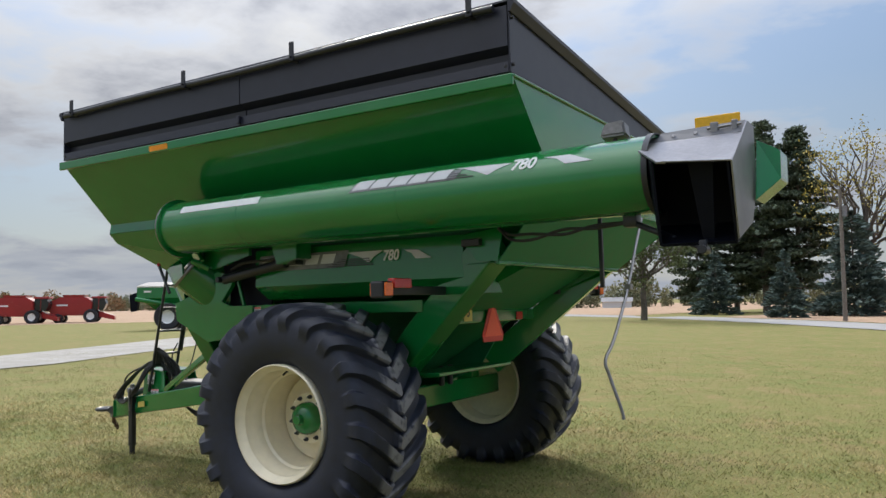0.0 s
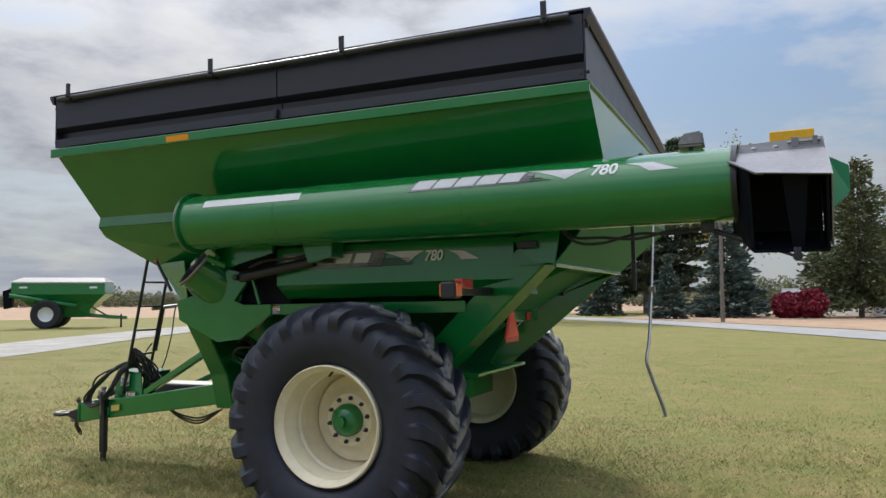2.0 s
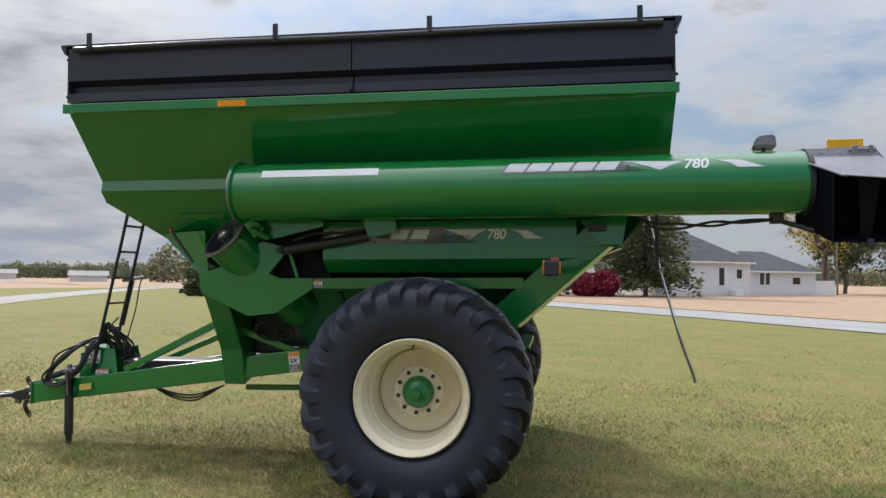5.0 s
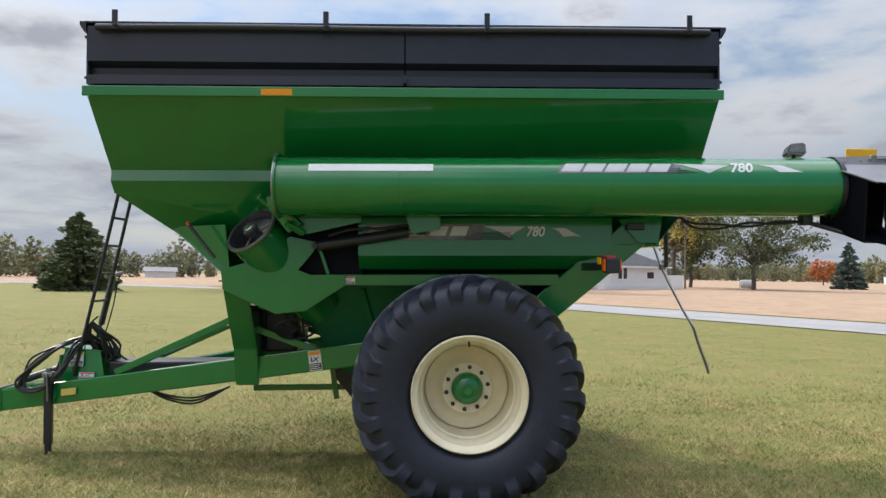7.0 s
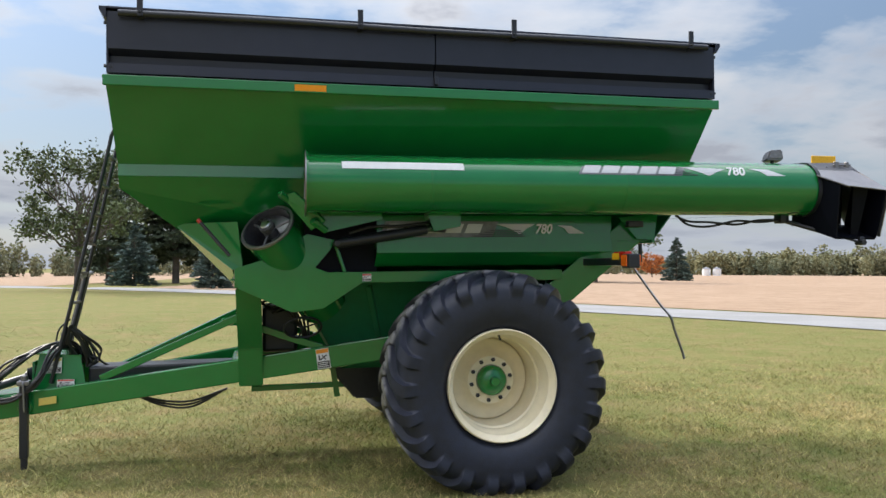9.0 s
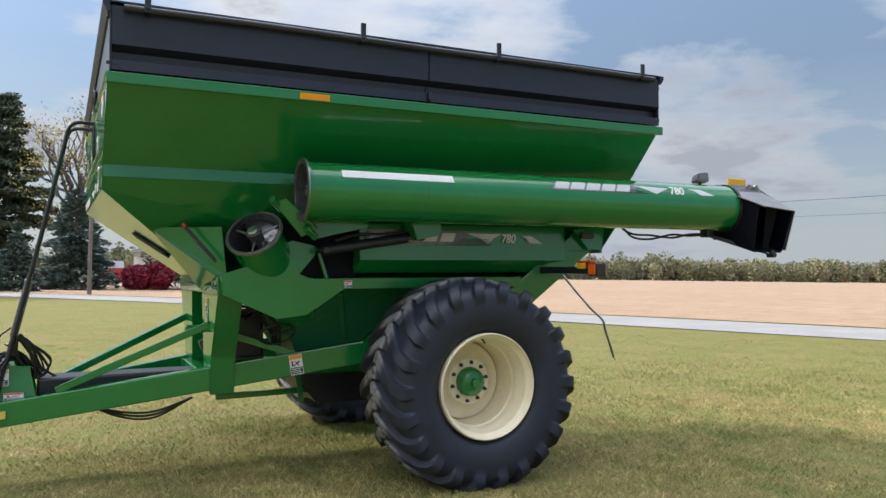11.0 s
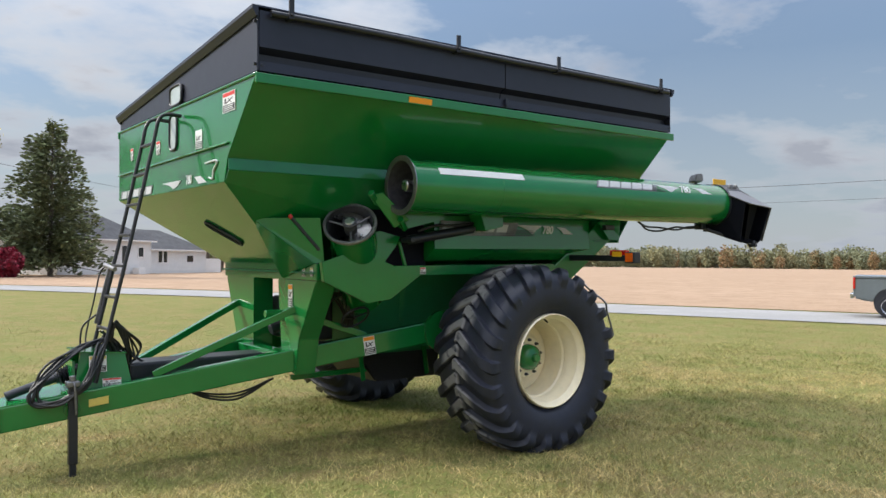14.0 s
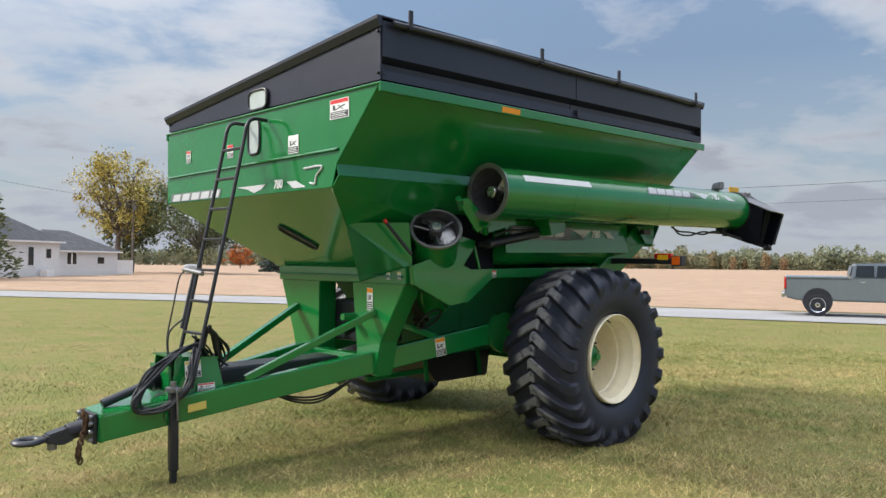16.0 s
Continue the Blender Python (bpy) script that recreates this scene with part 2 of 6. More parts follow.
def beam(p0, p1, w, h, up=(0, 0, 1), bevel=0.008):
    """A square tube from p0 to p1: w across, h along up."""
    p0, p1 = Vector(p0), Vector(p1)
    d = (p1 - p0).normalized()
    s = d.cross(Vector(up)).normalized()
    u = s.cross(d)
    bm = slab(0, (p1 - p0).length, -w / 2, w / 2, -h / 2, h / 2, bevel)
    m = Matrix((d, -s, u)).transposed().to_4x4()
    bmesh.ops.transform(bm, matrix=Matrix.Translation(p0) @ m, verts=bm.verts)
    return bm


def frame_on(p, d):
    """A matrix at p whose z axis runs along d."""
    return Matrix.Translation(p) @ Vector(d).to_track_quat("Z", "Y").to_matrix().to_4x4()


def lathe(profile, m=None, seg=48):
    """Spins (radius, height) pairs round z; m places the result."""
    bm = bmesh.new()
    rings = []
    for r, z in profile:
        if r < 1e-6:
            rings.append([bm.verts.new((0, 0, z))])
        else:
            rings.append([bm.verts.new((r * math.cos(2 * math.pi * k / seg), r * math.sin(2 * math.pi * k / seg), z)) for k in range(seg)])
    for a, b in zip(rings, rings[1:]):
        for k in range(seg):
            k2 = (k + 1) % seg
            if len(a) == 1 and len(b) == 1:
                continue
            if len(a) == 1:
                bm.faces.new((a[0], b[k], b[k2]))
            elif len(b) == 1:
                bm.faces.new((a[k], b[0], a[k2]))
            else:
                bm.faces.new((a[k], b[k], b[k2], a[k2]))
    if m is not None:
        bmesh.ops.transform(bm, matrix=m, verts=bm.verts)
    return bm


def rod(p0, p1, r, seg=16, r1=None):
    p0, p1 = Vector(p0), Vector(p1)
    n = (p1 - p0).length
    r1 = r if r1 is None else r1
    e = min(r * 0.15, 0.006)
    return lathe([(0, 0), (r - e, 0), (r, e), (r1, n - e), (r1 - e, n), (0, n)], frame_on(p0, p1 - p0), seg)


def smooth_path(pts, steps=8):
    """A curve through the points (Catmull-Rom)."""
    p = [Vector(q) for q in pts]
    p = [2 * p[0] - p[1]] + p + [2 * p[-1] - p[-2]]
    out = []
    for i in range(1, len(p) - 2):
        a, b, c, d = p[i - 1:i + 3]
        for k in range(steps):
            t = k / steps
            out.append(0.5 * (2 * b + (c - a) * t + (2 * a - 5 * b + 4 * c - d) * t * t + (3 * b - a - 3 * c + d) * t ** 3))
    out.append(p[-2])
    return out


def pipe(pts, r, seg=10, steps=8, curve=True):
    """A round bar or hose along the points."""
    path = smooth_path(pts, steps) if curve else [Vector(q) for q in pts]
    bm = bmesh.new()
    rings, u = [], None
    for i, q in enumerate(path):
        d = (path[min(i + 1, len(path) - 1)] - path[max(i - 1, 0)]).normalized()
        u = d.orthogonal().normalized() if u is None else (u - d * u.dot(d)).normalized()
        v = d.cross(u)
        rings.append([bm.verts.new(q + r * (math.cos(2 * math.pi * k / seg) * u + math.sin(2 * math.pi * k / seg) * v)) for k in range(seg)])
    for a, b in zip(rings, rings[1:]):
        for k in range(seg):
            bm.faces.new((a[k], b[k], b[(k + 1) % seg], a[(k + 1) % seg]))
    bm.faces.new(rings[0])
    bm.faces.new(rings[-1][::-1])
    return bm


def text_mesh(body, size, m, thick=0.002, shear=0.25, squeeze=1.0):
    """Raised characters in Blender's own font, centred on m's origin."""
    cu = bpy.data.curves.new("text", "FONT")
    cu.body, cu.size, cu.extrude, cu.shear = body, size, thick, shear
    cu.align_x, cu.align_y, cu.offset = "CENTER", "CENTER", size * 0.025
    ob = bpy.data.objects.new("text", cu)
    scene.collection.objects.link(ob)
    dg = bpy.context.evaluated_depsgraph_get()
    me = bpy.data.meshes.new_from_object(ob.evaluated_get(dg))
    bm = bmesh.new()
    bm.from_mesh(me)
    bpy.data.objects.remove(ob)
    bpy.data.curves.remove(cu)
    bpy.data.meshes.remove(me)
    bmesh.ops.transform(bm, matrix=m @ Matrix.Diagonal((squeeze, 1, 1, 1)), verts=bm.verts)
    return bm


# ---- ground, road, fields ----
def ground_z(x, y):
    return -0.004 * max(0.0, y - 14.0) - 0.011 * min(82.0, max(0.0, -x - 25.0))


def sheet(name, left, right, lift, mat, label, category):
    """A strip of land between two lines of the plan."""
    verts, faces = [], []
    for (x0, y0), (x1, y1) in zip(left, right):
        for k in range(9):
            x, y = x0 + (x1 - x0) * k / 8, y0 + (y1 - y0) * k / 8
            verts.append((x, y, ground_z(x, y) + lift))
    for i in range(len(left) - 1):
        for k in range(8):
            a = i * 9 + k
            faces.append((a, a + 1, a + 10, a + 9))
    ob = raw(name, verts, faces, mat)
    return tagged(ob, label, category, kind="structure")


def offset_line(pts, d):
    out = []
    for i, p in enumerate(pts):
        a, b = Vector(pts[max(i - 1, 0)]), Vector(pts[min(i + 1, len(pts) - 1)])
        t = (b - a).normalized()
        out.append((p[0] - t.y * d, p[1] + t.x * d))
    return out


def ground_material(name, colours, scales, bump=0.6, rough=0.95):
    """Patchy earth or turf: three colours laid over one another by noise of several sizes."""
    m = bpy.data.materials.new(name)
    m.use_nodes = True
    n, l = m.node_tree.nodes, m.node_tree.links
    p = n["Principled BSDF"]
    p.inputs["Roughness"].default_value = rough
    p.inputs["Specular IOR Level"].default_value = 0.15
    co = n.new("ShaderNodeTexCoord")
    last = None
    for i, (c, s) in enumerate(zip(colours, scales)):
        if last is None:
            rgb = n.new("ShaderNodeRGB")
            rgb.outputs[0].default_value = (*c, 1)
            last = rgb.outputs[0]
            continue
        t = n.new("ShaderNodeTexNoise")
        t.inputs["Scale"].default_value, t.inputs["Detail"].default_value, t.inputs["Roughness"].default_value = s, 8, 0.65
        mp = n.new("ShaderNodeMapping")
        mp.inputs["Location"].default_value = (i * 7.3, i * 3.1, 0)
        l.new(co.outputs["Object"], mp.inputs[0])
        l.new(mp.outputs[0], t.inputs["Vector"])
        r = n.new("ShaderNodeMapRange")
        r.inputs["From Min"].default_value, r.inputs["From Max"].default_value = (0.46, 0.58) if s < 5 else (0.36, 0.74)
        l.new(t.outputs[0], r.inputs["Value"])
        mx = n.new("ShaderNodeMix")
        mx.data_type = "RGBA"
        l.new(r.outputs[0], mx.inputs["Factor"])
        l.new(last, mx.inputs["A"])
        mx.inputs["B"].default_value = (*c, 1)
        last = mx.outputs["Result"]
    l.new(last, p.inputs["Base Color"])
    bn, bp = n.new("ShaderNodeTexNoise"), n.new("ShaderNodeBump")
    bn.inputs["Scale"].default_value, bn.inputs["Detail"].default_value = 28.0, 8
    l.new(co.outputs["Object"], bn.inputs["Vector"])
    bp.inputs["Strength"].default_value, bp.inputs["Distance"].default_value = bump, 0.04
    l.new(bn.outputs[0], bp.inputs["Height"])
    l.new(bp.outputs[0], p.inputs["Normal"])
    return m


LAWN = ground_material("lawn_turf", [(0.182, 0.165, 0.054), (0.255, 0.192, 0.082), (0.105, 0.148, 0.032), (0.275, 0.175, 0.092), (0.148, 0.158, 0.045), (0.245, 0.192, 0.080), (0.125, 0.146, 0.038)],
                       [0, 0.16, 0.55, 0.9, 2.4, 9.0, 26.0])
FIELD = ground_material("bean_stubble", [(0.33, 0.222, 0.148), (0.38, 0.262, 0.18), (0.26, 0.17, 0.108), (0.40, 0.29, 0.20)], [0, 0.05, 0.6, 5.0])
ROAD = ground_material("grey_road", [(0.29, 0.285, 0.28), (0.34, 0.335, 0.33), (0.24, 0.235, 0.23)], [0, 0.4, 12.0], 0.3)
GRAVEL = ground_material("pale_gravel", [(0.33, 0.315, 0.29), (0.41, 0.395, 0.37), (0.26, 0.245, 0.22)], [0, 0.5, 9.0], 0.8)

GX = [-3000, -1500, -700, -300, -150, -107, -80, -40, -25, -20, -12, -6, 0, 6, 12, 20, 40, 80, 150, 300, 700, 1500, 3000]
GY = [-3000, -1000, -300, -100, -40, -15, -5, 0, 5, 10, 14, 20, 30, 45, 60, 80, 110, 160, 250, 400, 700, 1200, 3000]
ground = raw("ground", [(x, y, ground_z(x, y)) for y in GY for x in GX],
             [(j * len(GX) + i, j * len(GX) + i + 1, (j + 1) * len(GX) + i + 1, (j + 1) * len(GX) + i)
              for j in range(len(GY) - 1) for i in range(len(GX) - 1)], LAWN)
tagged(ground, "mown lawn of green and straw-coloured autumn grass", "lawn", kind="structure")

ROAD_LINE = [(70, -90), (34, -23), (16.0, 12.0), (10.3, 24.0), (3.4, 35.5), (-3.0, 45.0), (-10.8, 54.5), (-21.5, 65.0), (-42, 82), (-90, 118), (-200, 190)]
DRIVE_LINE = [(-19.5, -30), (-21, -5), (-23.6, 11), (-27.8, 19), (-30.8, 23.8), (-38.5, 38.3), (-47, 56), (-56, 76), (-62, 92)]
sheet("road", offset_line(ROAD_LINE, -2.7), offset_line(ROAD_LINE, 2.7), 0.03, ROAD, "pale grey paved country road along the lawn", "road")
sheet("driveway", offset_line(DRIVE_LINE, -2.2), offset_line(DRIVE_LINE, 2.2), 0.025, GRAVEL, "pale gravel driveway across the lawn", "driveway")
FAR_LINE = offset_line(ROAD_LINE, -3.6)
sheet("field", FAR_LINE[:8], [(900, -300), (900, -100), (900, 150), (800, 450), (620, 800), (420, 1000), (250, 1100), (100, 1150)], 0.02, FIELD,
      "harvested tan bean field reaching to the far woods", "field")
sheet("field_west", [(-110, -60), (-108, 30), (-96, 52), (-78, 74), (-68, 94), (-78, 108), (-190, 188)], [(-900, -200), (-900, 200), (-800, 400), (-700, 600), (-500, 800), (-400, 900), (-350, 950)], 0.02, FIELD,
      "harvested tan field beyond the driveway", "field")
sheet("field_north", [(-30, 76), (-50, 93), (-85, 118), (-195, 194)], [(-10, 420), (-60, 420), (-160, 420), (-330, 600)], 0.02, FIELD,
      "pale tan field strip behind the road", "field")

# ---- the grain cart ----
CART = Matrix.Translation((-7.145, 5.589, 0.008)) @ pose(0, 0, 0, 0, -0.93, 3.55)
cart = empty("grain_cart", CART, "green two-wheeled grain cart with black side extensions and folded unloading auger", "grain cart")
L = 4.695
HALF = 1.728


LUGS = 22


def lug_tyre(m, side):
    """A moulded bar-lug tyre: carcass and lugs are one surface, its grid slanted along the bars."""
    half = smooth_path([(0.425, 0.30, 0), (0.47, 0.348, 0), (0.55, 0.380, 0), (0.64, 0.388, 0), (0.715, 0.378, 0), (0.76, 0.352, 0), (0.788, 0.315, 0),
                        (0.802, 0.26, 0), (0.809, 0.18, 0), (0.812, 0.10, 0), (0.813, 0.045, 0), (0.813, 0.018, 0), (0.813, 0.0, 0)], 3)
    line = [(p.x, p.y) for p in half] + [(p.x, -p.y) for p in reversed(half[:-1])]
    phases = sorted({round(p % 1.0, 4) for q in (0.0, 0.5) for p in (q - 0.31, q - 0.265, q - 0.225, q - 0.19, q - 0.165, q - 0.08, q, q + 0.08, q + 0.165, q + 0.19, q + 0.225, q + 0.265, q + 0.31)})
    step = 2 * math.pi / LUGS

    def ease(v):
        v = min(1.0, max(0.0, v))
        return v * v * (3 - 2 * v)

    verts, faces = [], []
    n = len(phases) * LUGS
    for i, (r, a) in enumerate(line):
        r0, a0 = line[max(i - 1, 0)]
        r1, a1 = line[min(i + 1, len(line) - 1)]
        t = Vector((r1 - r0, a1 - a0)).normalized()
        nr, na = -t.y, t.x
        b = min(abs(a), 0.36)
        slant = 0.30 * (1 - b / 0.36) ** 0.85
        shoulder = ease((r - 0.66) / 0.10)
        depth = (0.054 if abs(a) < 0.30 else 0.050) * shoulder
        for k in range(LUGS):
            for p in phases:
                lift = 0.0
                for sgn, q in ((1, 0.0), (-1, 0.5)):
                    reach = ease((sgn * a + 0.052) / 0.03)
                    d = abs((p - q + 0.5) % 1.0 - 0.5)
                    wide = 1.0 + 0.10 * (b / 0.36)
                    edge = min(1.0, max(0.0, (0.262 * wide - d) / 0.095))
                    lift = max(lift, reach * (edge ** 1.5 if edge < 1 else 1.0))
                an = (k + p) * step + LUG_TURN * side * slant
                rr, aa = r + nr * depth * lift, a + na * depth * lift
                co = m @ Vector((rr * math.cos(an), rr * math.sin(an), aa))
                co.z = max(co.z, -0.045 + 0.15 * (co.z + 0.045))       # flattened where it stands on the turf
                verts.append(co)
    for i in range(len(line) - 1):
        for k in range(n):
            k2 = (k + 1) % n
            faces.append((i * n + k, i * n + k2, (i + 1) * n + k2, (i + 1) * n + k))
    return verts, faces


def wheel(yc, side):
    """A wheel whose outer face looks along side * y."""
    m = frame_on((2.801, yc, 0.762), (0, side, 0))
    rim = [(0.0, 0.015), (0.186, 0.015), (0.194, 0.008), (0.21, -0.03), (0.262, -0.062), (0.314, -0.068), (0.318, -0.095), (0.326, -0.095), (0.330, -0.062),
           (0.338, 0.05), (0.341, 0.13), (0.355, 0.145), (0.360, 0.215), (0.373, 0.23), (0.379, 0.295), (0.398, 0.315), (0.413, 0.328),
           (0.423, 0.346), (0.417, 0.360), (0.427, 0.348), (0.427, 0.29), (0.40, 0.23), (0.40, -0.30),
           (0.427, -0.31), (0.42, -0.335), (0.38, -0.30), (0.36, -0.14), (0.32, -0.12), (0.20, -0.05), (0, -0.05)]
    wh = part("wheel", lathe(rim, m, 72), CREAM, cart, "cream-painted deep-dished wheel", True)
    verts, faces = lug_tyre(m, side)
    tyre = raw("tyre", verts, faces, TYRE, wh, True)
    tyre.data.set_sharp_from_angle(angle=radians(44))
    tagged(tyre, "wide black tractor tyre with heavy worn bar lugs")
    hub = [(0, 0.155), (0.03, 0.155), (0.036, 0.15), (0.04, 0.115), (0.085, 0.105), (0.112, 0.08), (0.122, 0.04), (0.122, 0.0), (0, 0.0)]
    part("hub", lathe(hub, m, 40), GREEN, wh, "green domed hub", True)
    for k in range(10):
        an = 2 * math.pi * (k + 0.3) / 10
        c = m @ Vector((0.160 * math.cos(an), 0.160 * math.sin(an), 0.01))
        part("wheel_nut", lathe([(0, 0), (0.017, 0), (0.017, 0.018), (0.010, 0.02), (0.009, 0.038), (0, 0.04)], frame_on(c, (0, side, 0)), 6), STEEL_BLACK, wh)
    c = m @ Vector((0.0, 0.372, 0.235))
    part("valve", rod(c, c + Vector((0, side * 0.05, -0.03)), 0.008, 8), STEEL_BLACK, wh)
    return wh


LUG_TURN = 1
wheel(-1.495, -1)
wheel(1.495, 1)
part("axle", slab(2.70, 2.92, -1.33, 1.33, 0.66, 0.86, 0.015), GREEN, cart)

# hopper sheets
part("side_panel", plate([(0, -1.728, 3.0), (L, -1.728, 3.0), (L, -1.207, 2.455), (0, -1.207, 2.455)]), GREEN, cart, "sloping green side panel", False)
part("side_band", plate([(0, -1.207, 2.455), (L, -1.207, 2.455), (L, -1.226, 2.365), (0, -1.226, 2.365)]), GREEN, cart)
part("lower_side_panel", plate([(0.0, -1.226, 2.365), (L, -1.226, 2.365), (4.33, -0.80, 1.86), (3.6, -0.55, 1.60), (0.85, -0.44, 1.63), (0.0, -1.145, 2.28)]), GREEN, cart)
part("side_panel", plate([(0, 1.728, 3.0), (L, 1.728, 3.0), (L, 1.726, 2.28), (0, 1.726, 2.28)]), GREEN, cart)
part("lower_side_panel", plate([(0, 1.726, 2.28), (L, 1.726, 2.28), (4.33, 1.05, 1.86), (3.6, 0.9, 1.60), (0.85, 0.92, 1.63)]), GREEN, cart)
part("front_panel", plate([(0, -1.728, 3.0), (0, -1.211, 2.46), (0, -1.145, 2.28), (0, 1.726, 2.28), (0, 1.728, 3.0)], 0.01), GREEN, cart, "upright green front panel")
part("crease", plate([(-0.012, -1.24, 2.575), (-0.012, 1.70, 2.55), (-0.028, 1.70, 2.535), (-0.028, -1.22, 2.558)], 0.006), GREEN, cart)
part("front_slope", plate([(0, -1.145, 2.28), (0, 1.726, 2.28), (0.85, 0.92, 1.63), (0.85, -0.44, 1.63)]), GREEN, cart)
part("rear_panel", plate([(L, -1.728, 3.0), (L, -1.207, 2.455), (L, -1.20, 2.30), (L, 1.726, 2.30), (L, 1.728, 3.0)], 0.01), GREEN, cart, "upright green rear panel")
part("rear_skirt", plate([(L, -1.28, 2.30), (L, 1.726, 2.30), (4.33, 1.08, 1.86), (4.33, -1.30, 1.86)]), GREEN_SHADED, cart)
part("rear_skirt_lip", beam((4.335, -1.31, 1.86), (4.335, 1.09, 1.86), 0.03, 0.03), GREEN, cart)
part("rear_sill", plate([(4.05, -1.22, 1.865), (4.33, -1.28, 1.865), (4.33, 1.07, 1.865), (4.05, 1.03, 1.865)], 0.008), GREEN_SHADED, cart)
part("rear_slope", plate([(4.06, -1.15, 1.86), (4.06, 1.02, 1.86), (2.72, 0.45, 0.98), (2.72, -0.55, 0.98)]), GREEN_SHADED, cart)
# funnel under the hopper
part("hopper_floor", plate([(0.80, -1.03, 1.57), (3.62, -1.03, 1.57), (3.55, 0.93, 1.57), (0.80, 0.93, 1.57)], 0.012), GREEN_SHADED, cart)
part("funnel_side", plate([(1.30, -0.72, 1.56), (3.45, -0.72, 1.56), (3.2, -0.45, 1.0), (2.6, -0.35, 0.74), (1.75, -0.35, 0.74)]), GREEN_SHADED, cart)
part("funnel_side", plate([(1.30, 0.70, 1.56), (3.45, 0.70, 1.56), (3.2, 0.45, 1.0), (2.6, 0.35, 0.74), (1.75, 0.35, 0.74)]), GREEN_SHADED, cart)
part("funnel_front", plate([(1.30, -0.72, 1.56), (1.30, 0.70, 1.56), (1.75, 0.35, 0.74), (1.75, -0.35, 0.74)]), GREEN_SHADED, cart)
part("funnel_rib", beam((1.95, -0.70, 1.50), (2.10, -0.42, 0.92), 0.05, 0.05), GREEN_SHADED, cart)
part("sump", prism([(1.62, -0.36, 0.76), (2.65, -0.36, 0.76), (2.60, -0.36, 0.47), (1.86, -0.36, 0.47)], (0, 0.72, 0), 0.015), STEEL_BLACK, cart, "dark sump box under the funnel")
for x in (1.66, 2.42):
    part("sump_strap", beam((x, -0.38, 0.78), (x + 0.04, -0.38, 0.50), 0.012, 0.05, (1, 0, 0), 0.003), GREEN, cart)
# rim and rolled lips
for nm, p0, p1 in (("near", (-0.015, -1.737, 2.966), (L + 0.015, -1.737, 2.966)), ("far", (-0.015, 1.735, 2.966), (L + 0.015, 1.735, 2.966)),
                   ("front", (-0.008, -1.735, 2.992), (-0.008, 1.735, 2.992)), ("rear", (L + 0.008, -1.735, 2.992), (L + 0.008, 1.735, 2.992))):
    part("rim_lip", beam(p0, p1, 0.028, 0.074 if nm in ("near", "far") else 0.018, bevel=0.006), GREEN, cart)

# black extensions: tall on the auger side, low on the other
def ext_top(y):
    return 3.46 + (3.155 - 3.46) * (y + HALF) / (2 * HALF)


def ext_side(y, s, x0, x1, z1, name):
    pr = [(y, z1), (y, 3.188), (y - s * 0.070, 3.152), (y - s * 0.072, 3.10), (y - s * 0.004, 3.088), (y, 3.02), (y - s * 0.03, 3.02), (y - s * 0.095, 3.08), (y - s * 0.095, 3.17), (y - s * 0.03, 3.24), (y - s * 0.03, z1)]
    return part(name, prism([(x0, a, b) for a, b in pr], (x1 - x0, 0, 0)), BLACK, cart, "black sheet-steel extension side")


ext_side(-1.728, -1, 0.02, 2.325, 3.445, "extension_side")
ext_side(-1.728, -1, 2.335, L - 0.02, 3.445, "extension_side")
part("extension_side", plate([(0.02, 1.715, 3.02), (L - 0.02, 1.715, 3.02), (L - 0.02, 1.715, 3.15), (0.02, 1.715, 3.15)], 0.01), BLACK, cart)
for x in (0.012, L - 0.012):
    part("extension_end", plate([(x, -1.72, 3.02), (x, 1.72, 3.02), (x, 1.72, 3.15), (x, -1.72, 3.445)], 0.012), BLACK, cart, "tapering black extension end")
    s = -1 if x < 1 else 1
    part("end_cap", prism([(x + s * 0.005, -1.74, 3.475), (x + s * 0.05, -1.74, 3.475), (x + s * 0.05, -1.74, 3.45), (x + s * 0.02, -1.74, 3.40), (x + s * 0.005, -1.74, 3.40)], (0, 3.48, -0.305)), BLACK, cart)
    for y, z in ((-1.70, 3.07), (-1.70, 3.37), (1.69, 3.09)):
        part("bolt", rod((x, y, z), (x + s * 0.025, y, z), 0.012, 8), STEEL_BLACK, cart)
part("seam_bracket", slab(2.315, 2.345, -1.755, -1.70, 3.03, 3.09, 0.004), BLACK, cart)
part("tarp", plate([(0.0, -1.735, 3.472), (L, -1.735, 3.472), (L, 1.735, 3.165), (0.0, 1.735, 3.165)], 0.012), BLACK, cart, "black rolled-out tarp cover")
part("tarp_roll", pipe([(0.09, -1.765, 3.425), (1.2, -1.765, 3.432), (2.4, -1.767, 3.424), (3.6, -1.765, 3.432), (4.60, -1.765, 3.427)], 0.024), STEEL_BLACK, cart, "rolled tarp tube along the top edge", True)
for x in (0.235, 1.755, 2.934, 4.438):
    part("tarp_stop", merge(slab(x - 0.02, x + 0.02, -1.80, -1.785, 3.40, 3.545, 0.003), slab(x - 0.02, x + 0.02, -1.80, -1.725, 3.40, 3.412, 0.003)), STEEL_BLACK, cart)
    part("bolt", rod((x, -1.80, 3.43), (x, -1.815, 3.43), 0.010, 8), STEEL_BLACK, cart)
for x in (0.04, L - 0.04):
    part("bolt", rod((x, -1.70, 3.06), (x, -1.73, 3.06), 0.012, 8), STEEL_BLACK, cart)

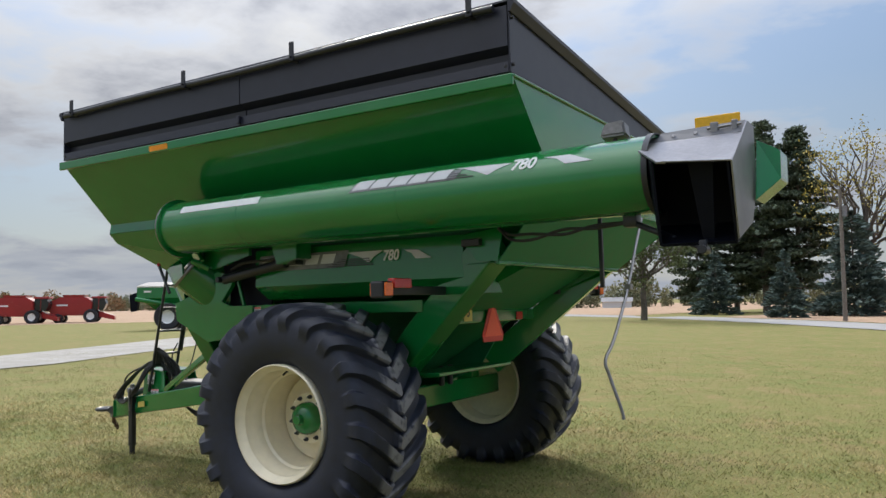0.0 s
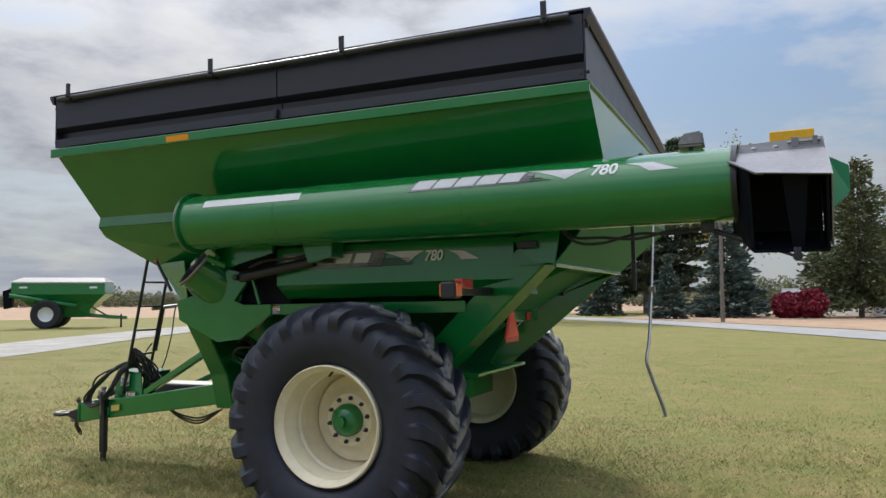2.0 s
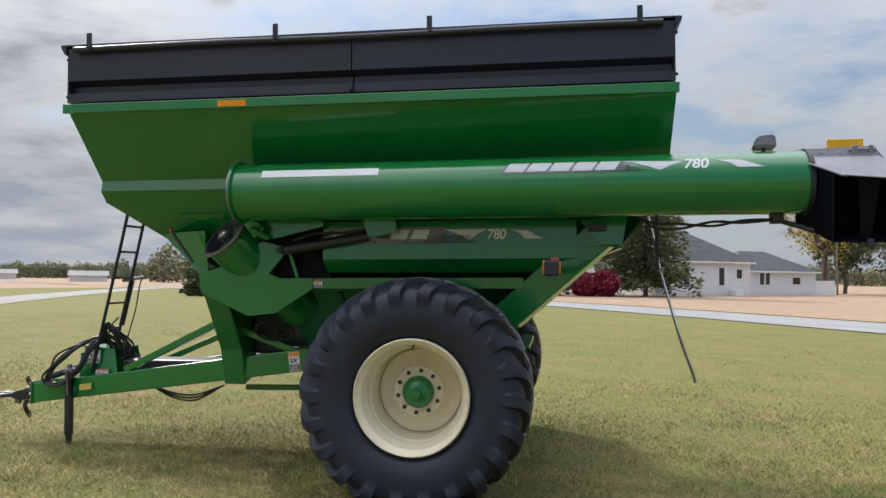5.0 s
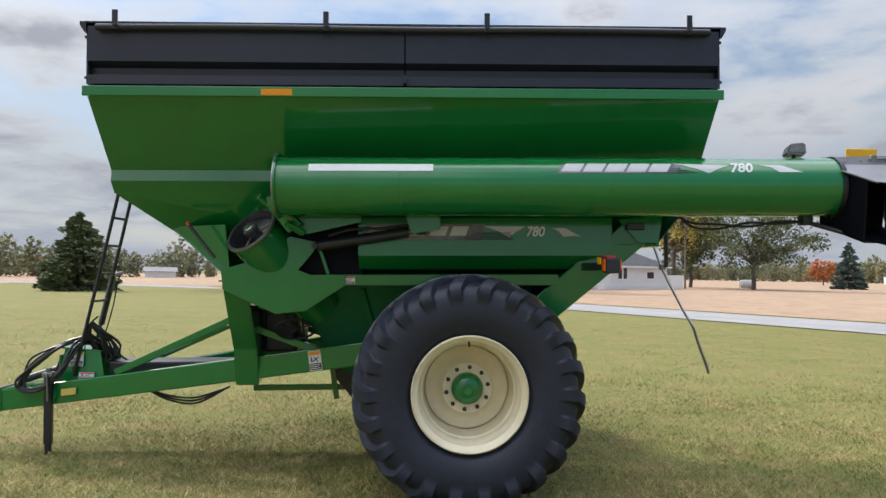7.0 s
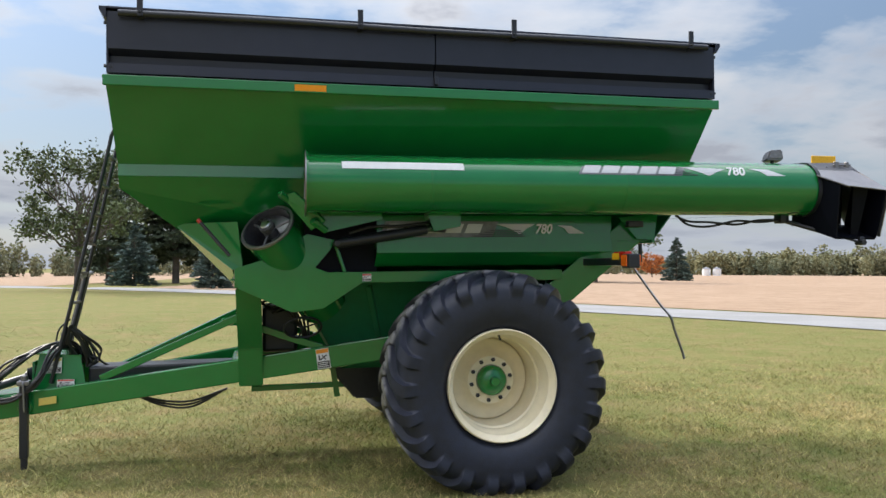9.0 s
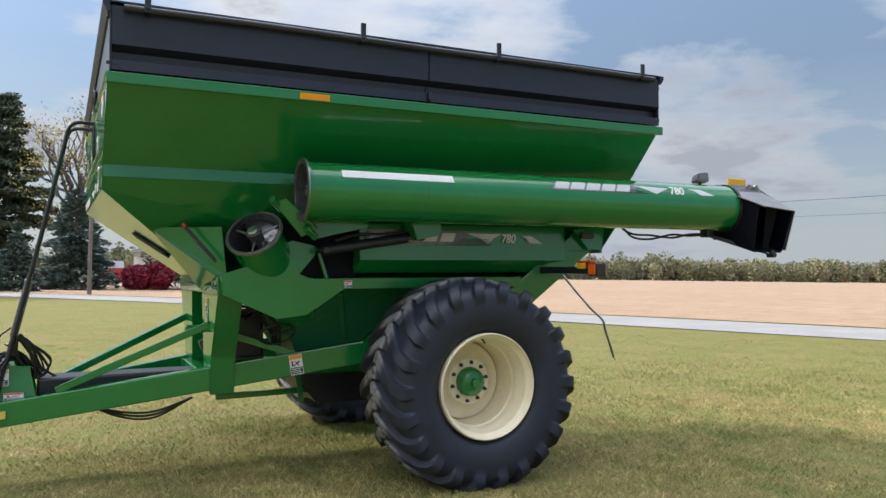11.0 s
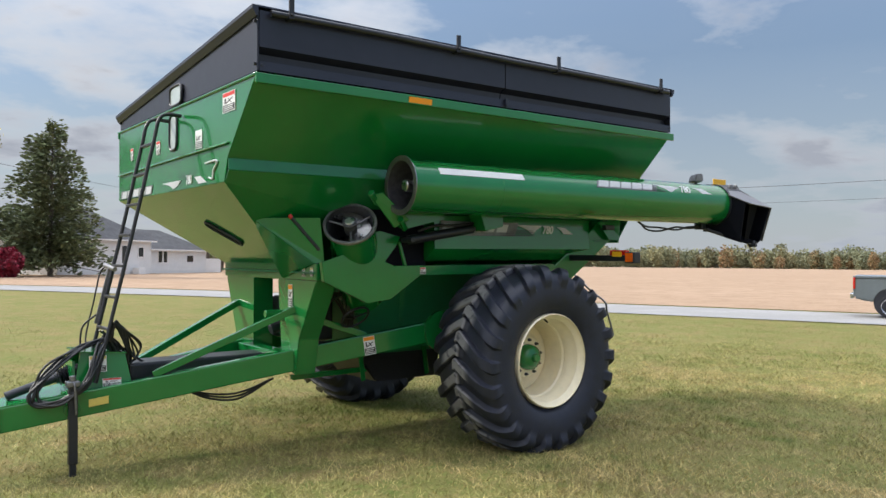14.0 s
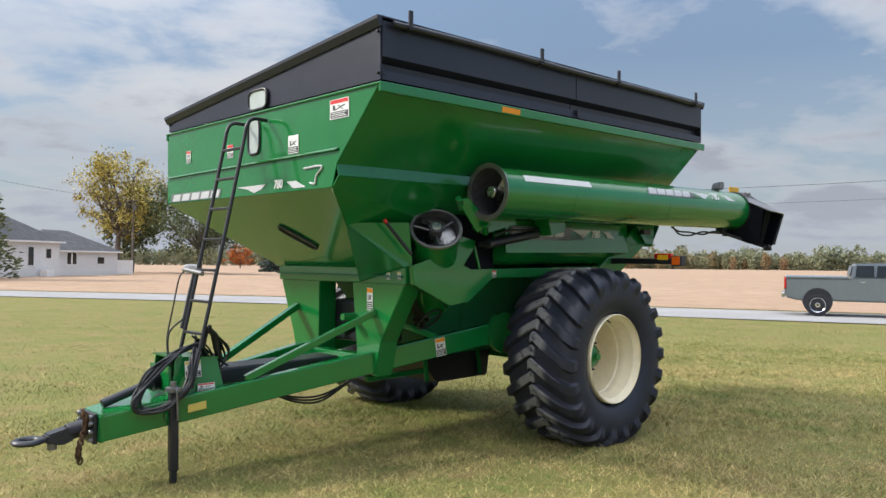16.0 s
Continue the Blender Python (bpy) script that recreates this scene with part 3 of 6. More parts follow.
# decal side box, rails, rear frame
part("side_box", prism([(1.95, -1.0, 2.12), (1.95, -1.19, 2.08), (1.95, -1.20, 1.775), (1.95, -1.04, 1.665), (1.95, -0.6, 1.665)], (2.05, 0, 0)), GREEN, cart, "green box rail with model decals")
part("side_rail", prism([(1.60, -1.10, 1.62), (1.60, -1.05, 1.63), (1.60, -0.95, 1.53), (1.60, -1.10, 1.535)], (1.98, 0, 0), 0.006), GREEN, cart)
for s in (-1, 1):
    y0, y1 = s * 1.16, s * 0.86
    part("rear_post", beam((4.25, y0, 2.00), (3.10, y1, 1.00), 0.20, 0.24, bevel=0.012), GREEN, cart)
part("rear_post_cap", plate([(4.02, -1.30, 2.06), (4.38, -1.30, 2.10), (4.34, -1.31, 1.87), (4.18, -1.31, 1.88)], 0.012), GREEN, cart)
part("rear_crossbar", slab(3.48, 3.56, -0.95, 0.95, 1.42, 1.53, 0.012), GREEN, cart)
part("rear_step", plate([(3.20, -0.95, 1.03), (3.62, -0.95, 1.05), (3.62, 0.25, 1.05), (3.20, 0.25, 1.03)], 0.03, 0.006), GREEN, cart)
part("axle_hanger", slab(2.72, 2.90, -0.95, -0.80, 0.84, 1.25, 0.01), GREEN, cart)
part("axle_hanger", slab(2.72, 2.90, 0.80, 0.95, 0.84, 1.25, 0.01), GREEN, cart)
for y in (0.15, 0.30):
    part("bolt", rod((2.95, y, 0.84), (2.95, y, 1.02), 0.025, 10), STEEL_BLACK, cart)
# emblem and rear marks
smv_x = 3.575
part("slow_vehicle_emblem", prism([(smv_x, 0.0 - 0.035, 1.585), (smv_x, 0.0 + 0.035, 1.585), (smv_x, 0.19, 1.315), (smv_x, 0.17, 1.255), (smv_x, -0.17, 1.255), (smv_x, -0.19, 1.315)], (0.008, 0, 0)), SMV_RED, cart, "red-bordered orange warning triangle")
part("emblem_centre", prism([(smv_x + 0.010, 0.0, 1.575), (smv_x + 0.010, 0.160, 1.300), (smv_x + 0.010, -0.160, 1.300)], (0.003, 0, 0)), SMV, cart, "fluorescent orange triangle")
part("speed_decal", slab(3.562, 3.566, -0.46, -0.33, 1.44, 1.58, 0), PALE_YELLOW, cart, "yellow speed decal")
part("decal_text", text_mesh("5", 0.10, Matrix.Translation((3.568, -0.395, 1.51)) @ pose(0, 0, 0, 90, 0, 90), 0.001, 0.0), INK, cart)
for y in (-0.62, 0.55):
    part("reflector", slab(3.562, 3.575, y - 0.06, y + 0.06, 1.43, 1.50, 0.004), RED, cart)

# tail lamps on arms
for s in (-1, 1):
    part("lamp_arm", merge(slab(3.76, 3.82, min(s * 0.9, s * 1.88), max(s * 0.9, s * 1.88), 1.655, 1.715, 0.006)), STEEL_BLACK, cart)
    lamp = part("tail_lamp", slab(3.76, 3.86, s * 1.93 - 0.06, s * 1.93 + 0.06, 1.635, 1.745, 0.012), STEEL_BLACK, cart, "black tail lamp housing")
    part("lens", slab(3.862, 3.872, s * 1.93 - 0.045, s * 1.93 + 0.045, 1.65, 1.735, 0.004), AMBER, lamp, "amber lens")
    part("lens", slab(3.748, 3.758, s * 1.93 - 0.045, s * 1.93 + 0.045, 1.65, 1.735, 0.004), AMBER, lamp, "amber lens")
    part("red_lamp", slab(3.80, 3.86, s * 1.75 - 0.10, s * 1.75 + 0.10, 1.70, 1.765, 0.006), RED, cart, "red reflector lamp")
    part("reflector", slab(3.752, 3.758, s * 1.78 - 0.06, s * 1.78 + 0.06, 1.70, 1.75, 0.002), YELLOW, cart)

# front frame: crossmember, legs, drawbar
part("crossmember", slab(0.83, 0.97, -1.045, 0.93, 1.50, 1.652, 0.012), GREEN, cart)
for s in (-1, 1):
    o = 1.04 if s < 0 else 0.90
    part("front_leg", prism([(0.838, s * o, 1.50), (0.838, s * 0.30 if s < 0 else 0.22, 1.50), (0.852, s * 0.36 if s < 0 else 0.26, 0.72), (0.852, s * 0.62, 0.66), (0.848, s * 0.70, 0.98)], (0.20, 0, 0), 0.008), GREEN, cart)
    part("drawbar_beam", beam((-1.37, s * 0.135, 0.472), (2.55, s * 0.86, 1.03), 0.10, 0.195, bevel=0.012), GREEN, cart)
    part("brace", beam((-0.28, s * 0.33, 0.74), (0.85, s * 0.617, 1.245), 0.06, 0.06, bevel=0.006), GREEN, cart)
    part("rear_brace", beam((1.0, s * 0.62, 1.16), (1.55, s * 0.66, 0.97), 0.06, 0.06, bevel=0.006), GREEN, cart)
    part("beam_end", lathe([(0, 0), (0.20, 0), (0.20, 0.04), (0, 0.04)], frame_on((2.30, s * 0.82, 0.98), (0, s, 0)), 28), GREEN, cart)
part("drawbar_plate", prism([(-1.39, -0.20, 0.375), (-1.39, 0.20, 0.375), (-1.39, 0.20, 0.57), (-1.39, -0.20, 0.57)], (0.03, 0, 0), 0.006), GREEN, cart)
part("drawbar_top", plate([(-1.37, -0.18, 0.572), (-0.85, -0.27, 0.645), (-0.85, 0.27, 0.645), (-1.37, 0.18, 0.572)], 0.012), GREEN, cart)
part("drawbar_crossbar", slab(0.78, 0.90, -0.56, 0.56, 0.70, 0.86, 0.01), GREEN, cart)
part("lower_brace", beam((0.95, -0.35, 0.60), (2.0, -0.30, 0.60), 0.05, 0.05), GREEN, cart)

# folding auger: lower elbow and upper tube
E0, ED = Vector((1.084, -1.165, 1.987)), Vector((0.48, 0.60, -0.64)).normalized()
elbow = part("lower_auger", lathe([(0.200, 0.025), (0.212, 0.025), (0.212, 1.0), (0.200, 1.0), (0.200, 0.025)], frame_on(E0, ED), 56), GREEN, cart, "lower auger tube standing open", True)
part("flange", lathe([(0.204, 0.0), (0.226, 0.0), (0.229, 0.004), (0.229, 0.020), (0.226, 0.024), (0.204, 0.024), (0.204, 0.0)], frame_on(E0, ED), 56), GALV, elbow, "worn grey flange ring", True)
part("tube_liner", lathe([(0.197, 0.003), (0.197, 0.45), (0, 0.45)], frame_on(E0, ED), 48), LINING, elbow, "grey worn tube lining", True)
part("auger_shaft", rod(E0 - ED * 0.035, E0 + ED * 0.44, 0.042, 20), BRIGHT, elbow, "steel drive shaft", True)
part("shaft_collar", merge(rod(E0 - ED * 0.02, E0 + ED * 0.02, 0.062, 20), rod(E0 + ED * 0.03, E0 + ED * 0.10, 0.055, 20)), STEEL_GREY, elbow, "", True)
for q in (0.35, 2.5, 4.6):
    d3 = frame_on(E0, ED).to_3x3() @ Vector((math.cos(q), math.sin(q), 0))
    part("centre_strut", rod(E0 + ED * 0.05, E0 + ED * 0.05 + d3 * 0.197, 0.010, 8), GALV, elbow, "", True)


def flighting(base, d, turns, r0, r1, length, start=0.0, seg=28):
    m = frame_on(base, d)
    bm = bmesh.new()
    prev = None
    for k in range(int(seg * turns) + 1):
        an = start + 2 * math.pi * k / seg
        z = length * k / (seg * turns)
        row = [bm.verts.new(m @ Vector((r * math.cos(an), r * math.sin(an), z))) for r in (r0, r1)]
        if prev:
            bm.faces.new((prev[0], prev[1], row[1], row[0]))
        prev = row
    r = bmesh.ops.solidify(bm, geom=bm.faces[:], thickness=0.008)
    return bm


part("flighting", flighting(E0 + ED * 0.03, ED, 1.3, 0.045, 0.185, 0.38, 0.6), BRIGHT, elbow, "worn bright auger flighting", True)
T0, T1 = Vector((1.365, -1.507, 2.298)), Vector((5.56, -1.665, 2.283))
TD = (T1 - T0).normalized()
TR = 0.221
tube_len = (T1 - T0).length
upper = part("upper_auger", lathe([(TR - 0.014, 0.0), (0.246, 0.0), (0.246, 0.02), (TR, 0.024), (TR, 0.93), (TR + 0.003, 0.933), (TR + 0.003, 0.95), (TR, 0.953), (TR, 2.49), (TR + 0.002, 2.492), (TR + 0.002, 2.50), (TR, 2.502), (TR, tube_len), (TR - 0.014, tube_len), (TR - 0.014, 0.0)], frame_on(T0, TD), 72), GREEN, cart, "folded green upper auger tube", True)
part("tube_liner", lathe([(TR - 0.016, 0.004), (TR - 0.016, 0.6), (0, 0.6)], frame_on(T0, TD), 48), LINING, upper, "grey worn tube lining", True)
part("flange", lathe([(TR - 0.016, -0.004), (0.248, -0.004), (0.248, 0.006), (TR - 0.016, 0.006), (TR - 0.016, -0.004)], frame_on(T0, TD), 56), GALV, upper, "worn steel flange edge", True)
part("auger_shaft", rod(T0 + TD * 0.04, T0 + TD * 0.6, 0.05, 20), BRIGHT, upper, "", True)
part("flighting", flighting(T0 + TD * 0.10, TD, 1.2, 0.05, 0.19, 0.40, 2.2), BRIGHT, upper, "bright worn auger flighting", True)
# hinge between the two
part("hinge", merge(plate([(1.20, -1.30, 2.22), (1.30, -1.34, 2.25), (1.53, -1.40, 2.02), (1.42, -1.33, 1.95)], 0.035, 0.006), rod((1.18, -1.34, 2.24), (1.28, -1.28, 2.16), 0.03), rod((1.42, -1.43, 2.02), (1.53, -1.33, 1.95), 0.028)), GREEN, cart, "green folding hinge")
part("hinge_arm", prism([(1.42, -1.30, 2.12), (1.98, -1.30, 2.12), (1.98, -1.30, 2.04), (1.55, -1.30, 1.94), (1.42, -1.30, 1.98)], (0, 0.03, 0), 0.004), GREEN, cart)
part("auger_saddle", prism([(0.84, -1.13, 1.66), (0.86, -1.13, 1.50), (1.28, -1.13, 1.305), (1.52, -1.13, 1.33), (1.84, -1.13, 1.535), (1.84, -1.13, 1.62), (1.56, -1.13, 1.62), (1.46, -1.13, 1.66), (1.58, -1.13, 1.80), (1.62, -1.13, 1.88), (1.40, -1.13, 1.93), (1.04, -1.13, 1.72)], (0, 0.05, 0), 0.004), GREEN, cart, "green saddle plate round the lower auger")
# no real part: a black sheet added to paint the shade of the recess
part("recess_shade", plate([(1.45, -1.02, 1.62), (1.97, -1.02, 1.62), (1.97, -1.02, 2.12), (1.35, -1.02, 2.12)], 0.02), SPOUT_AND_SHADE, cart, "black sheet standing in for shade behind the folding cylinder")
part("recess_strut", beam((1.70, -1.09, 1.62), (1.63, -1.09, 1.84), 0.03, 0.03), GREEN, cart)
part("gusset", plate([(0.359, -0.836, 2.024), (0.86, -1.06, 2.03), (0.90, -1.06, 1.655), (0.826, -1.035, 1.652)], 0.012), GREEN, cart)
part("gusset_side", plate([(0.359, -0.836, 2.024), (0.822, -1.035, 1.652), (0.822, -0.433, 1.515)], 0.012), GREEN, cart)
part("indicator_rod", rod((0.58, -1.10, 2.02), (0.80, -1.16, 1.76), 0.014, 10), STEEL_BLACK, cart)
part("indicator_tip", rod((0.56, -1.095, 2.045), (0.58, -1.10, 2.02), 0.017, 10), RED, cart)
C0, C1 = Vector((1.62, -1.25, 1.85)), Vector((2.45, -1.25, 1.975))
cyl = part("fold_cylinder", rod(C0, C0.lerp(C1, 0.88), 0.042, 24), STEEL_BLACK, cart, "black hydraulic folding cylinder", True)
part("piston", rod(C0.lerp(C1, 0.86), C1, 0.02, 14), GALV, cyl, "", True)
part("clevis", slab(C1.x - 0.04, C1.x + 0.05, -1.30, -1.20, C1.z - 0.035, C1.z + 0.035, 0.01), STEEL_BLACK, cyl)
part("pivot_pin", rod((C0.x, -1.33, C0.z), (C0.x, -1.17, C0.z), 0.024), STEEL_BLACK, cyl)
part("cylinder_port", pipe([(1.72, -1.26, 1.93), (1.9, -1.28, 1.98), (2.15, -1.27, 1.99), (2.33, -1.26, 2.01), (2.42, -1.25, 2.02)], 0.012), HOSE, cyl, "", True)
part("tube_saddle", prism([(2.30, -1.40, 2.16), (2.60, -1.40, 2.16), (2.60, -1.40, 1.98), (2.38, -1.40, 1.94)], (0, 0.18, 0), 0.006), GREEN, cart)

# discharge spout
part("spout_collar", lathe([(TR + 0.004, -0.02), (TR + 0.012, -0.02), (TR + 0.012, 0.012), (TR + 0.004, 0.012)], frame_on(T1, TD), 48), STEEL_BLACK, cart, "", True)
HX0, HX1 = 5.52, 6.03
spout = part("spout", merge(plate([(HX0, -1.62, 2.515), (HX1, -1.62, 2.53), (HX1, -1.44, 2.53), (HX0, -1.44, 2.515)], 0.006),
                            plate([(HX0, -1.72, 2.45), (HX1, -1.72, 2.45), (HX1 + 0.01, -2.09, 2.245), (HX0 + 0.14, -2.05, 2.285), (HX0 - 0.01, -1.80, 2.42)], 0.006)), GALV, cart, "worn bare-steel spout hood")
part("hood_band", plate([(HX0, -1.625, 2.515), (HX1, -1.625, 2.53), (HX1, -1.722, 2.45), (HX0, -1.722, 2.45)], 0.006), STEEL_GREY, spout, "dull grey hood band")
part("spout_end", plate([(HX1 + 0.005, -1.44, 2.53), (HX1 + 0.005, -1.62, 2.53), (HX1 + 0.005, -1.74, 2.45), (HX1 + 0.01, -2.09, 2.245), (HX1 + 0.005, -1.98, 1.87), (HX1 + 0.005, -1.60, 1.98), (HX1 + 0.005, -1.44, 2.2)], 0.008), GALV, spout, "bare-steel spout end plate")
part("chute_side", plate([(HX0 - 0.01, -1.72, 2.43), (HX0 + 0.11, -2.02, 2.29), (HX0 + 0.12, -1.95, 1.86), (HX0 + 0.02, -1.62, 1.99)], 0.014), SPOUT_AND_SHADE, spout, "black rubber chute wall")
part("chute_floor", plate([(HX0 + 0.12, -1.95, 1.86), (HX1 - 0.01, -1.94, 1.855), (HX1 - 0.01, -1.60, 1.98), (HX0 + 0.02, -1.60, 1.99)], 0.014), SPOUT_AND_SHADE, spout, "black rubber chute wall")
part("chute_side", plate([(HX1 - 0.012, -1.74, 2.43), (HX1 - 0.012, -2.075, 2.235), (HX1 - 0.012, -1.95, 1.86), (HX1 - 0.012, -1.60, 1.98)], 0.012), SPOUT_AND_SHADE, spout, "black rubber chute wall")
part("chute_back", plate([(HX0, -1.60, 2.45), (HX1 - 0.02, -1.60, 2.45), (HX1 - 0.02, -1.56, 1.98), (HX0, -1.56, 1.98)], 0.012), SPOUT_AND_SHADE, spout, "black rubber chute wall")
part("chute_top", plate([(HX0 + 0.13, -2.03, 2.28), (HX1 - 0.0, -2.065, 2.243), (HX1 - 0.0, -1.73, 2.44), (HX0 + 0.0, -1.73, 2.42)], 0.010), SPOUT_AND_SHADE, spout, "black rubber chute wall")
part("spout_back", plate([(HX0 + 0.05, -1.44, 2.50), (HX1, -1.44, 2.52), (HX1, -1.44, 2.10), (HX0 + 0.05, -1.44, 2.08)], 0.008), GALV, spout)
part("rolled_edge", beam((HX0 + 0.02, -1.86, 2.385), (HX0 + 0.17, -2.05, 2.278), 0.06, 0.012, bevel=0.003), GALV, spout)
part("inner_flap", plate([(5.80, -1.96, 2.28), (5.93, -1.98, 2.27), (5.90, -1.88, 1.88), (5.84, -1.87, 1.88)], 0.012), SPOUT_AND_SHADE, spout)
part("bearing_bracket", prism([(HX1 + 0.02, -1.44, 2.45), (HX1 + 0.14, -1.44, 2.38), (HX1 + 0.14, -1.46, 2.22), (HX1 + 0.02, -1.56, 2.10)], (0, 0.25, 0), 0.004), GREEN, spout, "green bearing bracket")
part("spout_latch", merge(slab(5.86, 5.90, -1.69, -1.66, 2.44, 2.53, 0.004), slab(5.97, 6.0, -1.69, -1.66, 2.44, 2.53, 0.004), rod((5.84, -1.68, 2.50), (6.02, -1.68, 2.505), 0.008, 8)), GALV, spout)
for x in (5.66, 5.78):
    part("bolt", rod((x, -1.67, 2.475), (x, -1.69, 2.485), 0.011, 8), GALV, spout)
part("amber_marker", slab(5.745, 5.99, -1.545, -1.53, 2.53, 2.60, 0.006), YELLOW, spout, "flat amber marker reflector")
part("spout_cylinder", merge(rod((5.40, -1.62, 2.02), (5.68, -1.83, 1.90), 0.018), rod((5.68, -1.83, 1.90), (5.86, -1.97, 1.825), 0.009), slab(5.34, 5.42, -1.66, -1.56, 2.0, 2.08, 0.008), rod((5.86, -2.01, 1.825), (5.86, -1.92, 1.825), 0.024), slab(5.84, 5.88, -1.985, -1.955, 1.82, 1.875, 0.004)), STEEL_BLACK, cart, "small spout actuator cylinder", True)
lamp = part("work_lamp", prism([(5.22, -1.56, 2.52), (5.38, -1.56, 2.52), (5.37, -1.56, 2.61), (5.25, -1.56, 2.60)], (0, -0.10, 0.02), 0.012), GALV, cart, "rectangular work lamp on the auger tube")
part("lamp_foot", rod((5.30, -1.61, 2.48), (5.30, -1.61, 2.53), 0.014, 10), STEEL_BLACK, lamp)
for k, (dz, dy) in enumerate(((0.0, 0.0), (0.03, 0.02))):
    part("hose", pipe([(4.45, -1.50 + dy, 2.07), (4.55, -1.52, 1.99 + dz), (4.72, -1.56, 1.975 + dz * 1.2), (4.95, -1.60, 2.02 - dz), (5.15, -1.62, 2.01 + dz * 0.5), (5.38, -1.62, 2.03)], 0.010), HOSE, cart, "sagging black hose", True)

# decals
def on_tube(bm, out=0.002):
    """Wraps flat work (x along the tube, y round it, z outwards) on to the upper auger."""
    for v in bm.verts:
        an = v.co.y / TR
        base = T0 + TD * (v.co.x - T0.x)
        r = TR + out + v.co.z
        v.co = base + Vector((0, -math.cos(an) * r, math.sin(an) * r))
    return bm


def flat_grid(x0, x1, y0, y1, z=0.0, nx=8, ny=4, shear=0.0):
    bm = bmesh.new()
    g = [[bm.verts.new((x0 + (x1 - x0) * i / nx + shear * (y0 + (y1 - y0) * j / ny), y0 + (y1 - y0) * j / ny, z)) for j in range(ny + 1)] for i in range(nx + 1)]
    for i in range(nx):
        for j in range(ny):
            bm.faces.new((g[i][j], g[i + 1][j], g[i + 1][j + 1], g[i][j + 1]))
    r = bmesh.ops.extrude_face_region(bm, geom=bm.faces[:])
    bmesh.ops.translate(bm, vec=(0, 0, 0.0015), verts=[v for v in r["geom"] if isinstance(v, bmesh.types.BMVert)])
    return bm


def sweep_shape(pts, z=0.0):
    bm = prism([(x, y, z) for x, y in pts], (0, 0, 0.0015))
    return bm


TUBE_Y = 0.128        # distance round the tube of the decals' middle line
part("white_strip", on_tube(flat_grid(1.62, 2.54, 0.095, 0.160)), WHITE, upper, "long white reflective strip")
part("brand_ground", on_tube(flat_grid(3.40, 4.27, TUBE_Y - 0.048, TUBE_Y + 0.030, shear=0.6)), GREY_DECAL, upper, "dark striped brand panel")
for k in range(5):
    part("brand_mark", on_tube(flat_grid(3.42 + 0.160 * k, 3.558 + 0.160 * k, TUBE_Y - 0.036, TUBE_Y + 0.040, 0.002, 2, 3, 0.6)), SILVER, upper)
for q in range(4):
    part("decal_stripe", on_tube(flat_grid(4.10 + 0.03 * q, 4.46 - 0.05 * q, TUBE_Y - 0.042 + 0.017 * q, TUBE_Y - 0.035 + 0.017 * q, 0.001, 3, 1)), INK, upper)
part("swoosh", on_tube(sweep_shape([(4.30, TUBE_Y + 0.045), (4.72, TUBE_Y + 0.025), (4.64, TUBE_Y - 0.005), (4.56, TUBE_Y - 0.045), (4.48, TUBE_Y - 0.01), (4.38, TUBE_Y + 0.025)])), SILVER, upper)
part("swoosh", on_tube(sweep_shape([(4.93, TUBE_Y + 0.035), (5.10, TUBE_Y + 0.03), (5.25, TUBE_Y - 0.035), (5.08, TUBE_Y - 0.035), (5.02, TUBE_Y + 0.01)])), SILVER, upper)
part("model_number", on_tube(text_mesh("780", 0.115, Matrix.Translation((4.80, TUBE_Y, 0.002)), 0.0015, 0.2, 0.95)), WHITE, upper, "white model number")
part("orange_reflector", plate([(1.28, -1.757, 2.985), (1.507, -1.757, 2.985), (1.507, -1.750, 2.94), (1.28, -1.750, 2.94)], 0.003), ORANGE, cart, "amber reflector strip")


def side_decal(x, w, z, h, y, mat, shear=0.0, t=0.002):
    return prism([(x, y, z), (x + w, y, z), (x + w + shear * h, y, z + h), (x + shear * h, y, z + h)], (0, -t, 0))


BY = -1.2055
part("brand_ground", side_decal(1.97, 0.95, 1.90, 0.13, BY, GREY_DECAL, 0.4), GREY_DECAL, cart)
for k in range(5):
    part("brand_mark", side_decal(2.02 + 0.165 * k, 0.13, 1.935, 0.075, BY - 0.002, SILVER, 0.4), SILVER, cart)
for q in range(4):
    part("decal_stripe", side_decal(2.75 + 0.05 * q, 0.45 - 0.06 * q, 1.905 + 0.016 * q, 0.007, BY - 0.001, INK), INK, cart)
part("swoosh", prism([(2.95, BY, 2.01), (3.30, BY, 2.01), (3.22, BY, 1.97), (3.16, BY, 1.92), (3.08, BY, 1.97)], (0, -0.002, 0)), SILVER, cart)
part("swoosh", prism([(3.50, BY, 2.0), (3.62, BY, 1.995), (3.74, BY, 1.93), (3.60, BY, 1.93), (3.56, BY, 1.975)], (0, -0.002, 0)), SILVER, cart)
part("model_number", text_mesh("780", 0.11, Matrix.Translation((3.37, BY - 0.003, 1.965)) @ pose(0, 0, 0, 90, 0, 0), 0.0015, 0.2, 0.9), WHITE, cart, "white model number")


